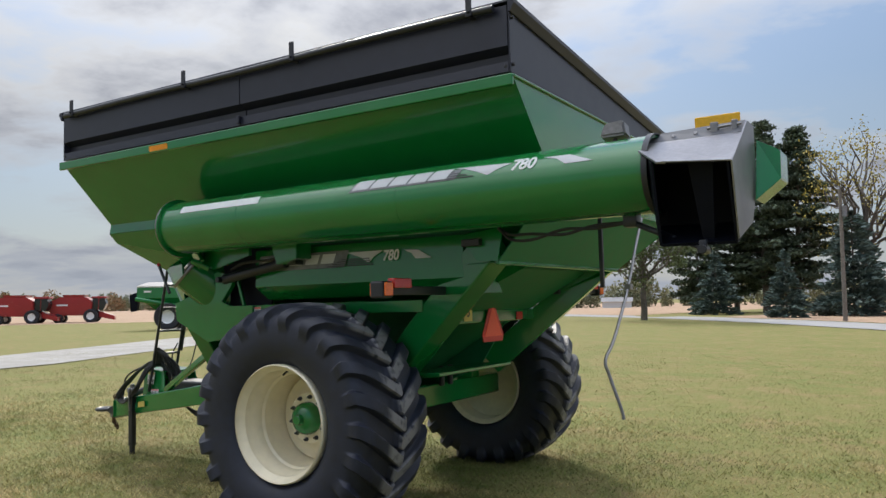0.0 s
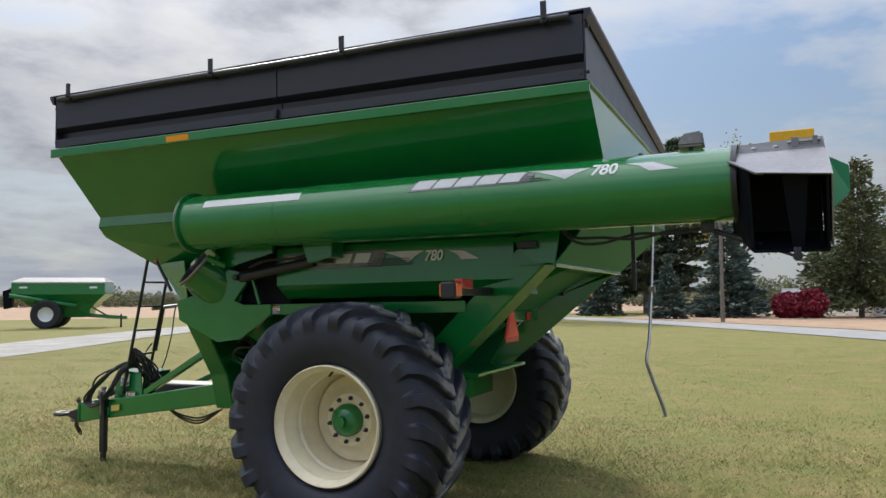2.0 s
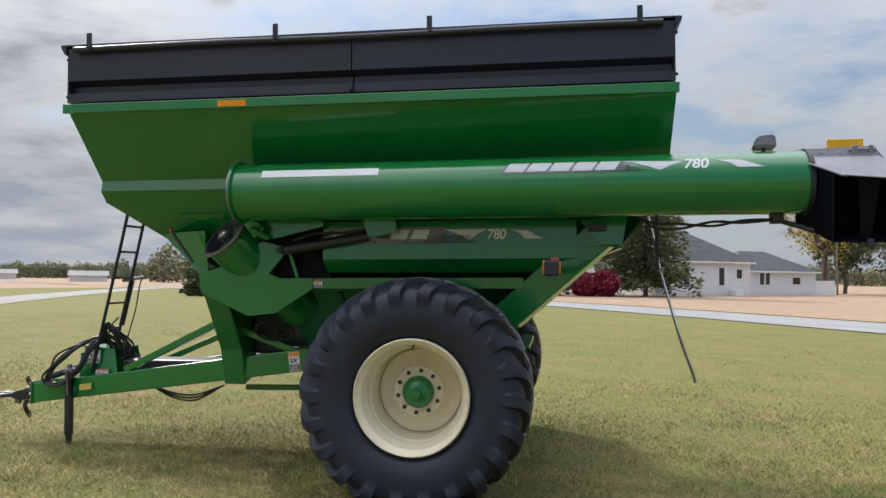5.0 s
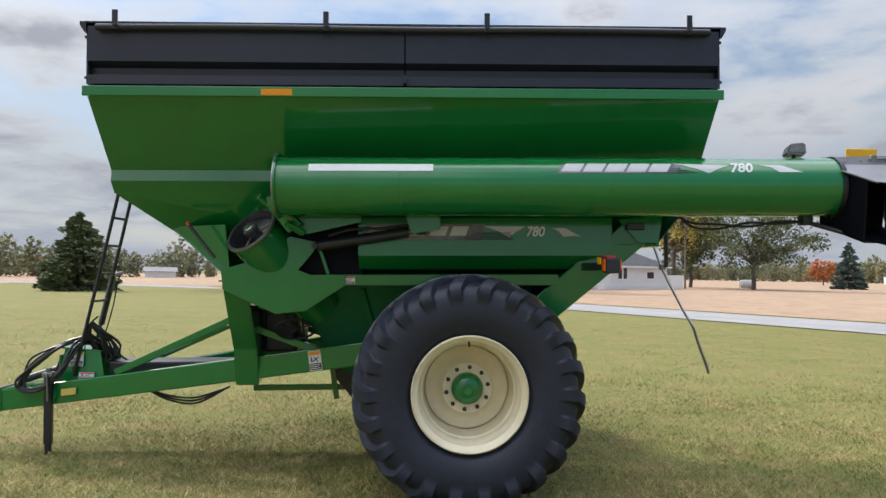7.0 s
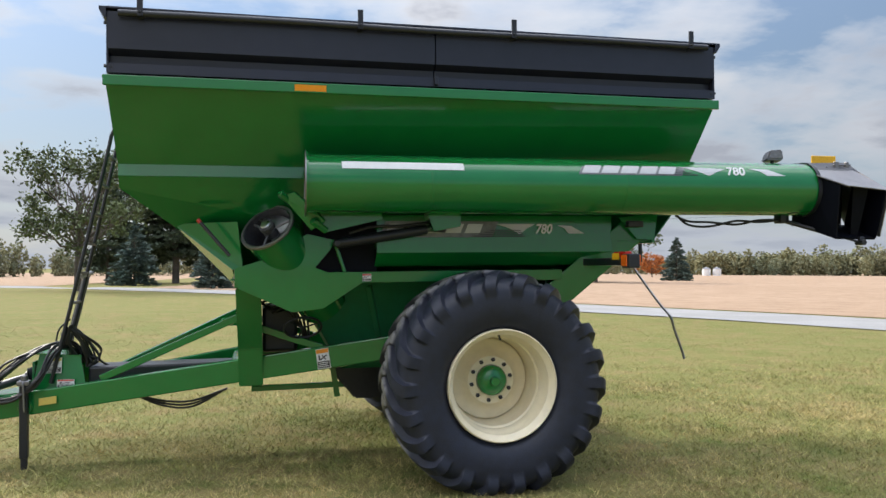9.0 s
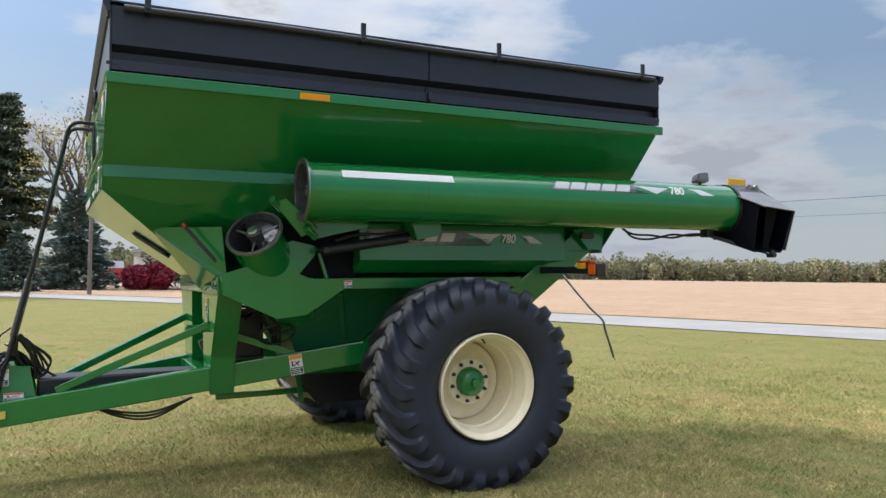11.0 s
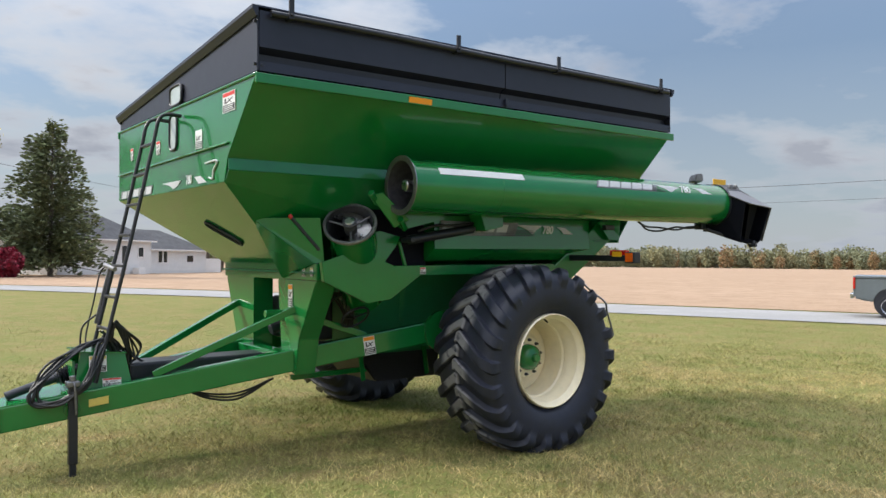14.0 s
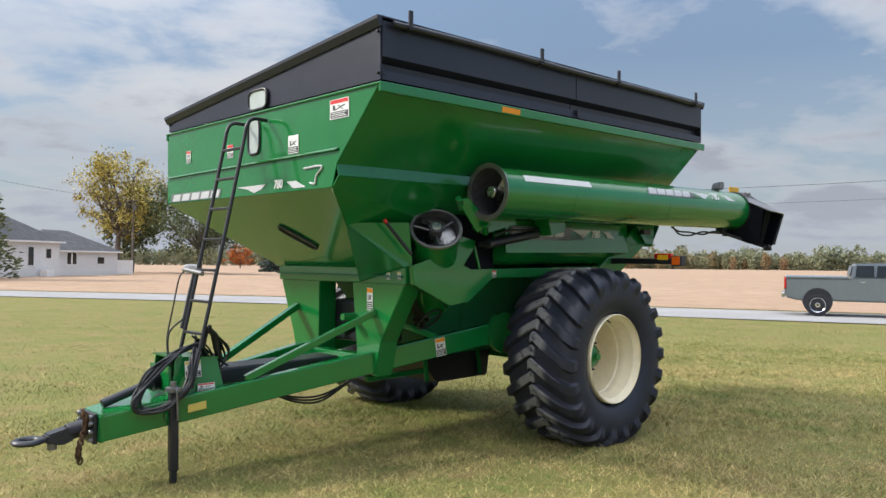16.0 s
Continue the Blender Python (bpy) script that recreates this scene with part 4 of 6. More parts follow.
def warning_label(x, y, z, w, h, m3, top, parent):
    """A safety label: white ground with a coloured heading, a drawing and bars of unreadable print."""
    base = part("safety_label", merge(slab(-w / 2, w / 2, -h / 2, h / 2, 0, 0.002, 0)), WHITE, parent, "white safety label with coloured heading")
    base.matrix_local = m3
    a = part("heading", slab(-w * 0.47, w * 0.47, h * 0.28, h * 0.47, 0.002, 0.003, 0), top, base)
    b = part("print_panel", slab(-w * 0.46, w * 0.46, -h * 0.46, -h * 0.13, 0.002, 0.003, 0), INK, base)
    for k in range(3):
        part("print_bar", slab(-w * 0.40, w * (0.38 - 0.08 * (k % 2)), -h * (0.22 + 0.09 * k), -h * (0.185 + 0.09 * k), 0.003, 0.004, 0), WHITE, base)
    c = part("drawing", merge(slab(-w * 0.34, -w * 0.22, -h * 0.06, h * 0.2, 0.002, 0.003, 0), beam((-w * 0.2, -h * 0.04, 0.003), (w * 0.3, h * 0.16, 0.003), h * 0.06, 0.001, (0, 0, 1), 0), beam((-w * 0.05, h * 0.18, 0.003), (w * 0.2, -h * 0.06, 0.003), h * 0.05, 0.001, (0, 0, 1), 0)), INK, base)
    return base


side_m = pose(0, 0, 0, 90, 0, 0)
front_m = pose(0, 0, 0, 90, 0, -90)
beam_m = pose(0, 0, 0, 90, 0, -10.5)
warning_label(0, 0, 0, 0.11, 0.17, Matrix.Translation((1.55, -0.732, 0.885)) @ beam_m @ pose(0, 0, 0, 0, 0, 8), ORANGE, cart)
warning_label(0, 0, 0, 0.11, 0.06, Matrix.Translation((1.86, -1.106, 1.575)) @ side_m, SMV_RED, cart)
warning_label(0, 0, 0, 0.08, 0.20, Matrix.Translation((0.836, -0.56, 1.36)) @ front_m, ORANGE, cart)
warning_label(0, 0, 0, 0.05, 0.07, Matrix.Translation((0.826, -0.975, 1.575)) @ front_m, PALE_YELLOW, cart)
warning_label(0, 0, 0, 0.05, 0.07, Matrix.Translation((0.826, -0.83, 1.575)) @ front_m, PALE_YELLOW, cart)
warning_label(0, 0, 0, 0.24, 0.15, Matrix.Translation((-0.009, -1.25, 2.87)) @ front_m, SMV_RED, cart)
warning_label(0, 0, 0, 0.15, 0.15, Matrix.Translation((-0.009, -0.62, 2.66)) @ front_m, WHITE, cart)
warning_label(0, 0, 0, 0.11, 0.12, Matrix.Translation((-0.009, 0.42, 2.70)) @ front_m, SMV_RED, cart)
warning_label(0, 0, 0, 0.09, 0.12, Matrix.Translation((-0.009, 1.25, 2.72)) @ front_m, SMV_RED, cart)
part("serial_decal", prism([(-0.77, -0.318, 0.53), (-0.63, -0.344, 0.55), (-0.63, -0.344, 0.61), (-0.77, -0.318, 0.59)], (-0.0005, -0.003, 0)), PALE_YELLOW, cart, "pale yellow maker's decal")
FX = -0.0095
part("brand_ground", prism([(FX, 1.66, 2.29), (FX, 0.62, 2.29), (FX, 0.58, 2.37), (FX, 1.62, 2.37)], (-0.001, 0, 0)), GREY_DECAL, cart)
for k in range(5):
    y = 1.60 - 0.20 * k
    part("brand_mark", prism([(FX - 0.001, y, 2.295), (FX - 0.001, y - 0.155, 2.295), (FX - 0.001, y - 0.19, 2.36), (FX - 0.001, y - 0.035, 2.36)], (-0.001, 0, 0)), SILVER, cart)
part("swoosh", prism([(FX, 0.30, 2.36), (FX, -0.20, 2.36), (FX, -0.12, 2.32), (FX, 0.0, 2.295), (FX, 0.10, 2.33)], (-0.001, 0, 0)), SILVER, cart)
part("swoosh", prism([(FX, -0.52, 2.36), (FX, -0.66, 2.36), (FX, -0.80, 2.30), (FX, -0.62, 2.30)], (-0.001, 0, 0)), SILVER, cart)
part("model_number", text_mesh("780", 0.10, Matrix.Translation((FX - 0.002, -0.39, 2.345)) @ front_m, 0.0015, 0.2, 0.9), WHITE, cart, "white model number")
part("hook_mark", pipe([(FX - 0.004, -0.78, 2.45), (FX - 0.004, -1.02, 2.45), (FX - 0.004, -0.95, 2.38), (FX - 0.004, -0.93, 2.32), (FX - 0.004, -0.86, 2.33)], 0.008, 6), SILVER, cart)


# oval sight windows
def oval(w, h, n=28, p=4.0):
    return [(w / 2 * math.copysign(abs(math.cos(t)) ** (2 / p), math.cos(t)), h / 2 * math.copysign(abs(math.sin(t)) ** (2 / p), math.sin(t)))
            for t in (2 * math.pi * k / n for k in range(n))]


def sight_window(m, w, h):
    pts = oval(w, h)
    pane = part("sight_window", prism([m @ Vector((x, y, 0.002)) for x, y in pts], m.to_3x3() @ Vector((0, 0, 0.003))), WINDOW_PANE, cart, "rounded sight window with black rubber seal")
    loop = [m @ Vector((x, y, 0.006)) for x, y in pts]
    part("seal", pipe(loop + [loop[0]], 0.012, 8, curve=False), STEEL_BLACK, pane, "", True)


WINDOW_PANE = material("clear_plastic_window", (0.45, 0.50, 0.48), 0.12, vary=0.08, scale=4, coat=0.5)
sight_window(Matrix.Translation((-0.005, -0.06, 3.105)) @ front_m, 0.30, 0.17)
sight_window(Matrix.Translation((-0.005, 0.0, 2.79)) @ front_m, 0.19, 0.31)
sl = Vector((0.85, 0, -0.65)).normalized()
sm = Matrix.Translation((0.462, 0.02, 1.922)) @ Matrix((Vector((0, -1, 0)), -sl, Vector((0, -1, 0)).cross(-sl))).transposed().to_4x4()
pts = oval(0.10, 0.40)
rotm = sm @ pose(0, 0, 0, 0, 0, 38)
slot = part("sight_slot", prism([rotm @ Vector((x, y, 0.006)) for x, y in pts], rotm.to_3x3() @ Vector((0, 0, 0.004))), GLASS, cart, "dark slotted sight window")
loop = [rotm @ Vector((x, y, 0.012)) for x, y in pts]
part("seal", pipe(loop + [loop[0]], 0.012, 8, curve=False), STEEL_BLACK, slot, "", True)
sight_window(Matrix.Translation((L + 0.005, 0.35, 2.72)) @ pose(0, 0, 0, 90, 0, 90), 0.19, 0.31)

# ladder
ladder = part("ladder", merge(*[pipe([(-0.70, y, 0.70), (-0.585, y, 1.18), (-0.40, y, 1.98), (-0.25, y, 2.66), (-0.21, y, 2.84), (-0.15, y, 2.90), (-0.02, y, 2.90)], 0.016, 10, 6) for y in (-0.23, 0.10)]),
              STEEL_BLACK, cart, "black steel access ladder", True)
for k in range(7):
    z = 1.12 + 0.255 * k
    x = -0.60 + (z - 1.12) * 0.228
    part("rung", beam((x, -0.23, z), (x, 0.10, z), 0.035, 0.022, bevel=0.004), STEEL_BLACK, ladder)
part("ladder_pin", rod((-0.50, -0.02, 1.60), (-0.49, 0.34, 1.63), 0.020, 12), GALV, ladder, "", True)
part("ladder_bracket", beam((-0.60, 0.125, 1.14), (-0.49, 0.125, 1.60), 0.012, 0.06, (1, 0, 0), 0.003), GALV, ladder, "bare galvanised ladder bracket")
part("hanging_cable", pipe([(-0.49, 0.33, 1.62), (-0.53, 0.35, 1.55), (-0.58, 0.36, 1.30), (-0.64, 0.34, 1.05), (-0.66, 0.28, 0.90)], 0.007, 8), HOSE, ladder, "", True)

# hitch, jack, chain, drive shaft, hoses
hitch = part("hitch", merge(rod((-1.39, 0, 0.475), (-1.56, 0, 0.45), 0.062, 24), prism([(-1.52, -0.06, 0.50), (-1.70, -0.045, 0.455), (-1.72, -0.045, 0.40), (-1.60, -0.06, 0.37), (-1.52, -0.06, 0.40)], (0, 0.12, 0), 0.01)), STEEL_BLACK, cart, "black hitch clevis", True)
ring = bmesh.new()
for i in range(28):
    for j in range(10):
        a, b = 2 * math.pi * i / 28, 2 * math.pi * j / 10
        r = 0.085 + 0.028 * math.cos(b)
        ring.verts.new((-1.82 + r * math.cos(a), r * math.sin(a), 0.425 + 0.022 * math.sin(b)))
ring.verts.ensure_lookup_table()
for i in range(28):
    for j in range(10):
        ring.faces.new((ring.verts[i * 10 + j], ring.verts[(i + 1) % 28 * 10 + j], ring.verts[(i + 1) % 28 * 10 + (j + 1) % 10], ring.verts[i * 10 + (j + 1) % 10]))
part("hitch_ring", ring, STEEL_BLACK, hitch, "worn steel hitch ring", True)
part("hitch_bolt", rod((-1.66, 0, 0.34), (-1.66, 0, 0.40), 0.035, 12), GALV, hitch, "", True)
part("hitch_flange", slab(-1.42, -1.39, -0.15, 0.15, 0.36, 0.585, 0.008), STEEL_BLACK, hitch)
for y in (-0.12, 0.12):
    for z in (0.39, 0.45, 0.51, 0.56):
        part("bolt", rod((-1.42, y, z), (-1.445, y, z), 0.017, 8), GALV, hitch)
links = []
for k in range(16):
    t = k / 15
    c = Vector((-1.48 + 0.03 * math.sin(6 * t), -0.085 - 0.02 * math.cos(9 * t), 0.60 - 0.36 * t))
    pts = [c + Vector((0.018 * math.cos(a) if k % 2 else 0.0, 0.0 if k % 2 else 0.018 * math.cos(a), 0.026 * math.sin(a))) for a in [2 * math.pi * q / 10 for q in range(11)]]
    links.append(pipe(pts, 0.008, 6, curve=False))
part("safety_chain", merge(*links), RUST, hitch, "rusty safety chain", True)
jack = part("jack", merge(slab(-0.918, -0.852, -0.340, -0.280, 0.10, 0.70, 0.008), slab(-0.909, -0.861, -0.332, -0.288, -0.02, 0.12, 0.006)), STEEL_BLACK, cart, "black square drawbar jack")
part("jack_cap", merge(slab(-0.935, -0.835, -0.35, -0.27, 0.70, 0.745, 0.01), rod((-0.885, -0.31, 0.745), (-0.885, -0.31, 0.785), 0.025)), GALV, jack, "galvanised jack head")
part("jack_handle", pipe([(-0.885, -0.352, 0.735), (-0.880, -0.362, 0.70), (-0.872, -0.362, 0.52), (-0.872, -0.358, 0.49)], 0.009, 8), GALV, jack, "galvanised crank handle", True)
part("jack_mount", rod((-0.885, -0.30, 0.52), (-0.885, -0.20, 0.52), 0.06, 16), GREEN, jack)
part("shaft_shield", prism([(-0.86, -0.19, 0.64), (-0.86, 0.19, 0.64), (-0.86, 0.17, 0.88), (-0.86, -0.17, 0.88)], (0.02, 0, 0), 0.003), GREEN, cart)
boxm = part("shield_box", merge(prism([(-0.86, -0.20, 0.62), (-0.42, -0.24, 0.66), (-0.47, -0.21, 0.92), (-0.80, -0.18, 0.95)], (0, 0.012, 0)), prism([(-0.86, 0.20, 0.62), (-0.42, 0.24, 0.66), (-0.47, 0.21, 0.92), (-0.80, 0.18, 0.95)], (0, 0.012, 0)),
                                plate([(-0.83, -0.19, 0.950), (-0.46, -0.22, 0.922), (-0.46, 0.22, 0.922), (-0.83, 0.19, 0.950)], 0.012)), GREEN, cart, "green drive-shaft shield")
warning_label(0, 0, 0, 0.13, 0.13, Matrix.Translation((-0.68, -0.218, 0.85)) @ pose(0, 0, 0, 82, 0, -6), PALE_YELLOW, cart)
warning_label(0, 0, 0, 0.14, 0.06, Matrix.Translation((-0.58, -0.246, 0.70)) @ pose(0, 0, 0, 84, 0, -6), SMV_RED, cart)
shaft = part("drive_shaft", merge(rod((-1.30, 0.02, 0.62), (-0.92, 0.02, 0.74), 0.035, 16), rod((-0.95, 0.02, 0.73), (-0.75, 0.02, 0.79), 0.05, 16)), STEEL_BLACK, cart, "black telescoping drive shaft", True)
part("bellows", merge(*[lathe([(0, 0), (0.055, 0), (0.075, 0.009), (0.055, 0.018), (0, 0.018)], frame_on(Vector((-0.93, 0.02, 0.735)) + Vector((0.96, 0, 0.28)) * 0.02 * k, (0.96, 0, 0.28)), 20) for k in range(7)]), STEEL_BLACK, shaft, "", True)
part("drive_tunnel", slab(-0.42, 1.1, -0.16, 0.16, 0.68, 0.82, 0.02), STEEL_BLACK, cart, "black drive-line cover")
random.seed(5)
for k in range(9):
    j = lambda s=0.03: random.uniform(-s, s)
    part("hose", pipe([(-0.62 + j(), -0.16 + j(), 1.02 + j()), (-0.80 + j(), -0.20 + j(), 0.97 + j()), (-1.02 + j(0.05), -0.24 + j(), 0.83 + j(0.04)), (-1.16 + j(0.05), -0.26 + j(), 0.68 + j()),
                       (-1.12 + j(), -0.28 + j(0.02), 0.58 + j(0.02)), (-0.95 + j(), -0.33 + j(0.02), 0.60 + j(0.02)), (-0.78 + j(), -0.34 + j(0.02), 0.74 + j()), (-0.66 + j(), -0.22 + j(), 0.98 + j()), (-0.55 + j(), -0.08 + j(), 0.96), (-0.42 + j(), 0.04 + j(), 0.82)], 0.010, 8, 6), HOSE, cart, "coiled black hydraulic hose", True)
for k in range(7):
    j = lambda s=0.03: random.uniform(-s, s)
    part("hose", pipe([(-0.62 + j(), -0.14 + j(), 1.08 + j()), (-0.52 + j(), -0.10 + j(0.06), 1.0 + j()), (-0.45 + j(0.05), -0.06 + j(0.08), 0.86 + j(0.05)), (-0.52 + j(), -0.12 + j(), 0.90 + j()), (-0.60 + j(), -0.16 + j(), 1.05 + j())], 0.008, 8, 6), HOSE, cart, "", True)
for k in range(8):
    j = lambda s=0.02: random.uniform(-s, s)
    part("hose", pipe([(-0.58 + j(), -0.20 + j(), 1.02), (-0.56 + j(), -0.22 + j(), 1.17 + j()), (-0.50 + j(), -0.20 + j(), 1.12 + j()), (-0.44 + j(), -0.16 + j(0.04), 0.98 + j(0.04)), (-0.40 + j(0.03), -0.14 + j(0.04), 0.86 + j(0.04)), (-0.36 + j(0.05), -0.12 + j(0.04), 0.93 + j(0.04)), (-0.46 + j(), -0.18 + j(), 1.10 + j()), (-0.56 + j(), -0.21 + j(), 1.16 + j())], 0.008, 8, 6), HOSE, cart, "", True)
part("hose", pipe([(-0.45, -0.05, 0.95), (-0.25, -0.05, 0.80), (0.0, 0.0, 0.74), (0.3, 0.05, 0.76)], 0.010), HOSE, cart, "", True)
part("hose", pipe([(-0.62, 0.10, 1.22), (-0.72, 0.12, 1.12), (-0.74, 0.10, 0.95), (-0.72, 0.05, 0.85)], 0.008), HOSE, cart, "", True)
for k in range(3):
    part("hose", pipe([(-0.05, -0.3, 0.60), (0.2, -0.33, 0.53 - 0.02 * k), (0.45, -0.36, 0.52 - 0.025 * k), (0.75, -0.40, 0.62)], 0.009), HOSE, cart, "sagging black hose", True)
# drive gear and valve cluster behind the legs
HWC = Vector((1.38, -0.76, 1.155))
hand_ring = [HWC + Vector((0.158 * math.cos(a), 0.05 * math.cos(a) - 0.10 * math.sin(a), 0.092 * math.sin(a))) for a in [2 * math.pi * k / 28 for k in range(29)]]
hw = part("hand_wheel", pipe(hand_ring, 0.011, 8, curve=False), STEEL_BLACK, cart, "black gate hand wheel", True)
for k in (2, 11, 20):
    part("spoke", rod(HWC, hand_ring[k], 0.007, 8), STEEL_BLACK, hw)
part("wheel_shaft", rod(HWC, HWC + Vector((0.0, 0.22, -0.02)), 0.016, 10), STEEL_BLACK, hw)
part("gearbox", merge(slab(1.05, 1.35, -0.42, 0.30, 0.92, 1.32, 0.03), rod((1.02, -0.1, 1.08), (0.86, -0.1, 1.02), 0.05)), STEEL_BLACK, cart, "black auger drive gearbox")
for k in range(5):
    part("hose", pipe([(1.10 + 0.04 * k, -0.50, 1.30), (1.02 + 0.03 * k, -0.58 - 0.02 * k, 1.40 - 0.03 * k), (1.18 + 0.05 * k, -0.66, 1.36), (1.36 + 0.02 * k, -0.6, 1.16 - 0.03 * k), (1.40, -0.5, 1.05)], 0.010), HOSE, cart, "", True)
part("green_pin", rod((0.70, -0.33, 1.19), (0.90, -0.33, 1.19), 0.035, 16), GREEN, cart)
# tarp crank and rear hanger
part("tarp_crank", pipe([(4.74, 0.62, 2.28), (4.77, 0.30, 1.98), (4.79, 0.03, 1.68), (4.83, -0.45, 1.30), (4.84, -0.68, 1.16), (4.87, -0.69, 1.05), (4.95, -0.70, 0.82), (4.965, -0.705, 0.755)], 0.012, 10, 4), GALV, cart, "cranked galvanised tarp handle", True)
part("crank_joint", slab(4.77, 4.82, 0.0, 0.06, 1.66, 1.71, 0.004), GALV, cart)
part("rear_hanger", slab(4.70, 4.73, -0.35, -0.32, 1.68, 2.25, 0.003), STEEL_BLACK, cart)
part("tail_bracket", slab(4.08, 4.22, -1.36, -1.28, 1.98, 2.03, 0.006), STEEL_BLACK, cart)

# ---- trees and distance ----
BARK = material("tree_bark", (0.115, 0.098, 0.082), 0.9, vary=0.35, scale=4, bump=0.6, bump_scale=12)
LEAF_GREEN = material("maple_leaves", (0.085, 0.112, 0.036), 0.6, vary=0.3, scale=0.6, island=0.45)
LEAF_OLIVE = material("olive_autumn_leaves", (0.38, 0.31, 0.06), 0.6, vary=0.35, scale=0.5, island=0.45)
LEAF_CEDAR = material("cedar_foliage", (0.130, 0.155, 0.070), 0.7, vary=0.3, scale=0.6, island=0.4)
NEEDLE = material("dark_pine_needles", (0.068, 0.095, 0.052), 0.65, vary=0.3, scale=0.8, island=0.4)
NEEDLE_BLUE = material("blue_spruce_needles", (0.085, 0.125, 0.105), 0.65, vary=0.25, scale=0.8, island=0.35)
LEAF_RED = material("burning_bush_leaves", (0.22, 0.010, 0.030), 0.55, vary=0.3, scale=0.8, island=0.45)
LEAF_ORANGE = material("orange_autumn_leaves", (0.42, 0.13, 0.02), 0.6, vary=0.3, scale=0.6, island=0.4)
# leaf colours made paler and bluer to paint in the haze of distance
WOODS_HAZY = material("hazy_far_autumn_woods", (0.155, 0.190, 0.125), 0.9, scale=0.14, second=(0.275, 0.250, 0.125), island=0.10)
WOODS_RED = material("far_orange_woods", (0.30, 0.17, 0.09), 0.9, scale=0.2, second=(0.20, 0.16, 0.07), island=0.3)


def quads(name, centres, sizes, rng, mat, parent=None, aspect=1.6, flat=0.0, axes=None):
    """Many small leaf sprays, each a folded pair of faces turned at random."""
    n = len(centres)
    c = np.asarray(centres, float)
    s = np.asarray(sizes, float).reshape(-1, 1)
    u = rng.normal(size=(n, 3)) if axes is None else np.asarray(axes, float) + rng.normal(size=(n, 3)) * 0.25
    u[:, 2] *= 1 - flat
    u /= np.linalg.norm(u, axis=1, keepdims=True)
    w = rng.normal(size=(n, 3))
    v = np.cross(u, w)
    v /= np.linalg.norm(v, axis=1, keepdims=True)
    k = np.cross(u, v)
    a, b = u * s * aspect / 2, v * s / 2
    pts = np.stack([c - a, c + b * 0.9 + k * s * 0.12, c + a, c - b * 0.9 + k * s * 0.12], 1).reshape(-1, 3)
    me = bpy.data.meshes.new(name)
    me.from_pydata(pts.tolist(), [], np.arange(4 * n).reshape(-1, 4).tolist())
    me.materials.append(mat)
    ob = new(name, me)
    ob.parent = parent
    return ob


def limb(p0, p1, r0, r1, rng, wob=0.12, n=4):
    p0, p1 = np.array(p0, float), np.array(p1, float)
    pts = [p0 + (p1 - p0) * k / n + (rng.normal(size=3) * wob * np.linalg.norm(p1 - p0) / n if 0 < k < n else 0) for k in range(n + 1)]
    bm = bmesh.new()
    rings = []
    for k, q in enumerate(pts):
        r = r0 + (r1 - r0) * k / n
        d = Vector(pts[min(k + 1, n)] - pts[max(k - 1, 0)]).normalized()
        u = d.orthogonal().normalized()
        v = d.cross(u)
        rings.append([bm.verts.new(Vector(q) + r * (math.cos(2 * math.pi * j / 7) * u + math.sin(2 * math.pi * j / 7) * v)) for j in range(7)])
    for a, b in zip(rings, rings[1:]):
        for j in range(7):
            bm.faces.new((a[j], b[j], b[(j + 1) % 7], a[(j + 1) % 7]))
    return bm


def broad_tree(x, y, h, w, mat, label, seed, leaves=7000, bare=0.0, trunk_h=0.22, size=0.26, name="tree", limbs=14, clumps=46):
    """A leafy tree: tapered trunk, limbs, and clumps of leaves with gaps."""
    rng = np.random.default_rng(seed)
    t = empty(name, pose(x, y, ground_z(x, y)), label, "tree")
    th = h * trunk_h
    bms = [limb((0, 0, -0.1), (rng.normal() * 0.1, rng.normal() * 0.1, h * 0.6), h * 0.026, h * 0.010, rng, 0.06, 6)]
    ends = []
    for k in range(limbs):
        an = 2.4 * k + rng.uniform(-0.4, 0.4)
        f = rng.uniform(0.45, 0.95)
        z1 = th + (h - th) * rng.uniform(0.25, 0.9)
        rad = w / 2 * f * math.sqrt(max(0.08, 1 - ((z1 - th) / (h - th) - 0.42) ** 2 * 2.6))
        e = (rad * math.cos(an), rad * math.sin(an), z1)
        b0 = (0, 0, th + (z1 - th) * 0.3)
        bms.append(limb(b0, e, h * 0.011, h * 0.003, rng, 0.25, 5))
        ends.append(e)
        for q in range(3):
            e2 = np.array(e) + rng.normal(size=3) * np.array([w, w, h * 0.6]) * 0.10
            bms.append(limb(np.array(b0) + (np.array(e) - np.array(b0)) * rng.uniform(0.45, 0.8), e2, h * 0.004, h * 0.0015, rng, 0.25, 3))
            ends.append(tuple(e2))
    part("trunk", merge(*bms), BARK, t, "", True)
    cs = list(ends)
    while len(cs) < clumps + len(ends):
        q = rng.uniform(-1, 1, 3)
        if 0.25 < np.dot(q, q) < 1:
            cs.append((q[0] * w / 2 * 0.92, q[1] * w / 2 * 0.92, th + (h - th) * (0.5 + 0.48 * q[2])))
    cs = np.array(cs)
    cs = cs[rng.random(len(cs)) > bare]
    pick = rng.integers(0, len(cs), leaves)
    spread = rng.uniform(0.5, 1.2, len(cs))[pick].reshape(-1, 1)
    p = cs[pick] + rng.normal(size=(leaves, 3)) * spread * np.array([w, w, h * 0.8]) * 0.055
    p[:, 2] = np.maximum(p[:, 2], th * 0.8)
    quads("crown", p, rng.uniform(0.6, 1.3, leaves) * size, rng, mat, t)
    return t


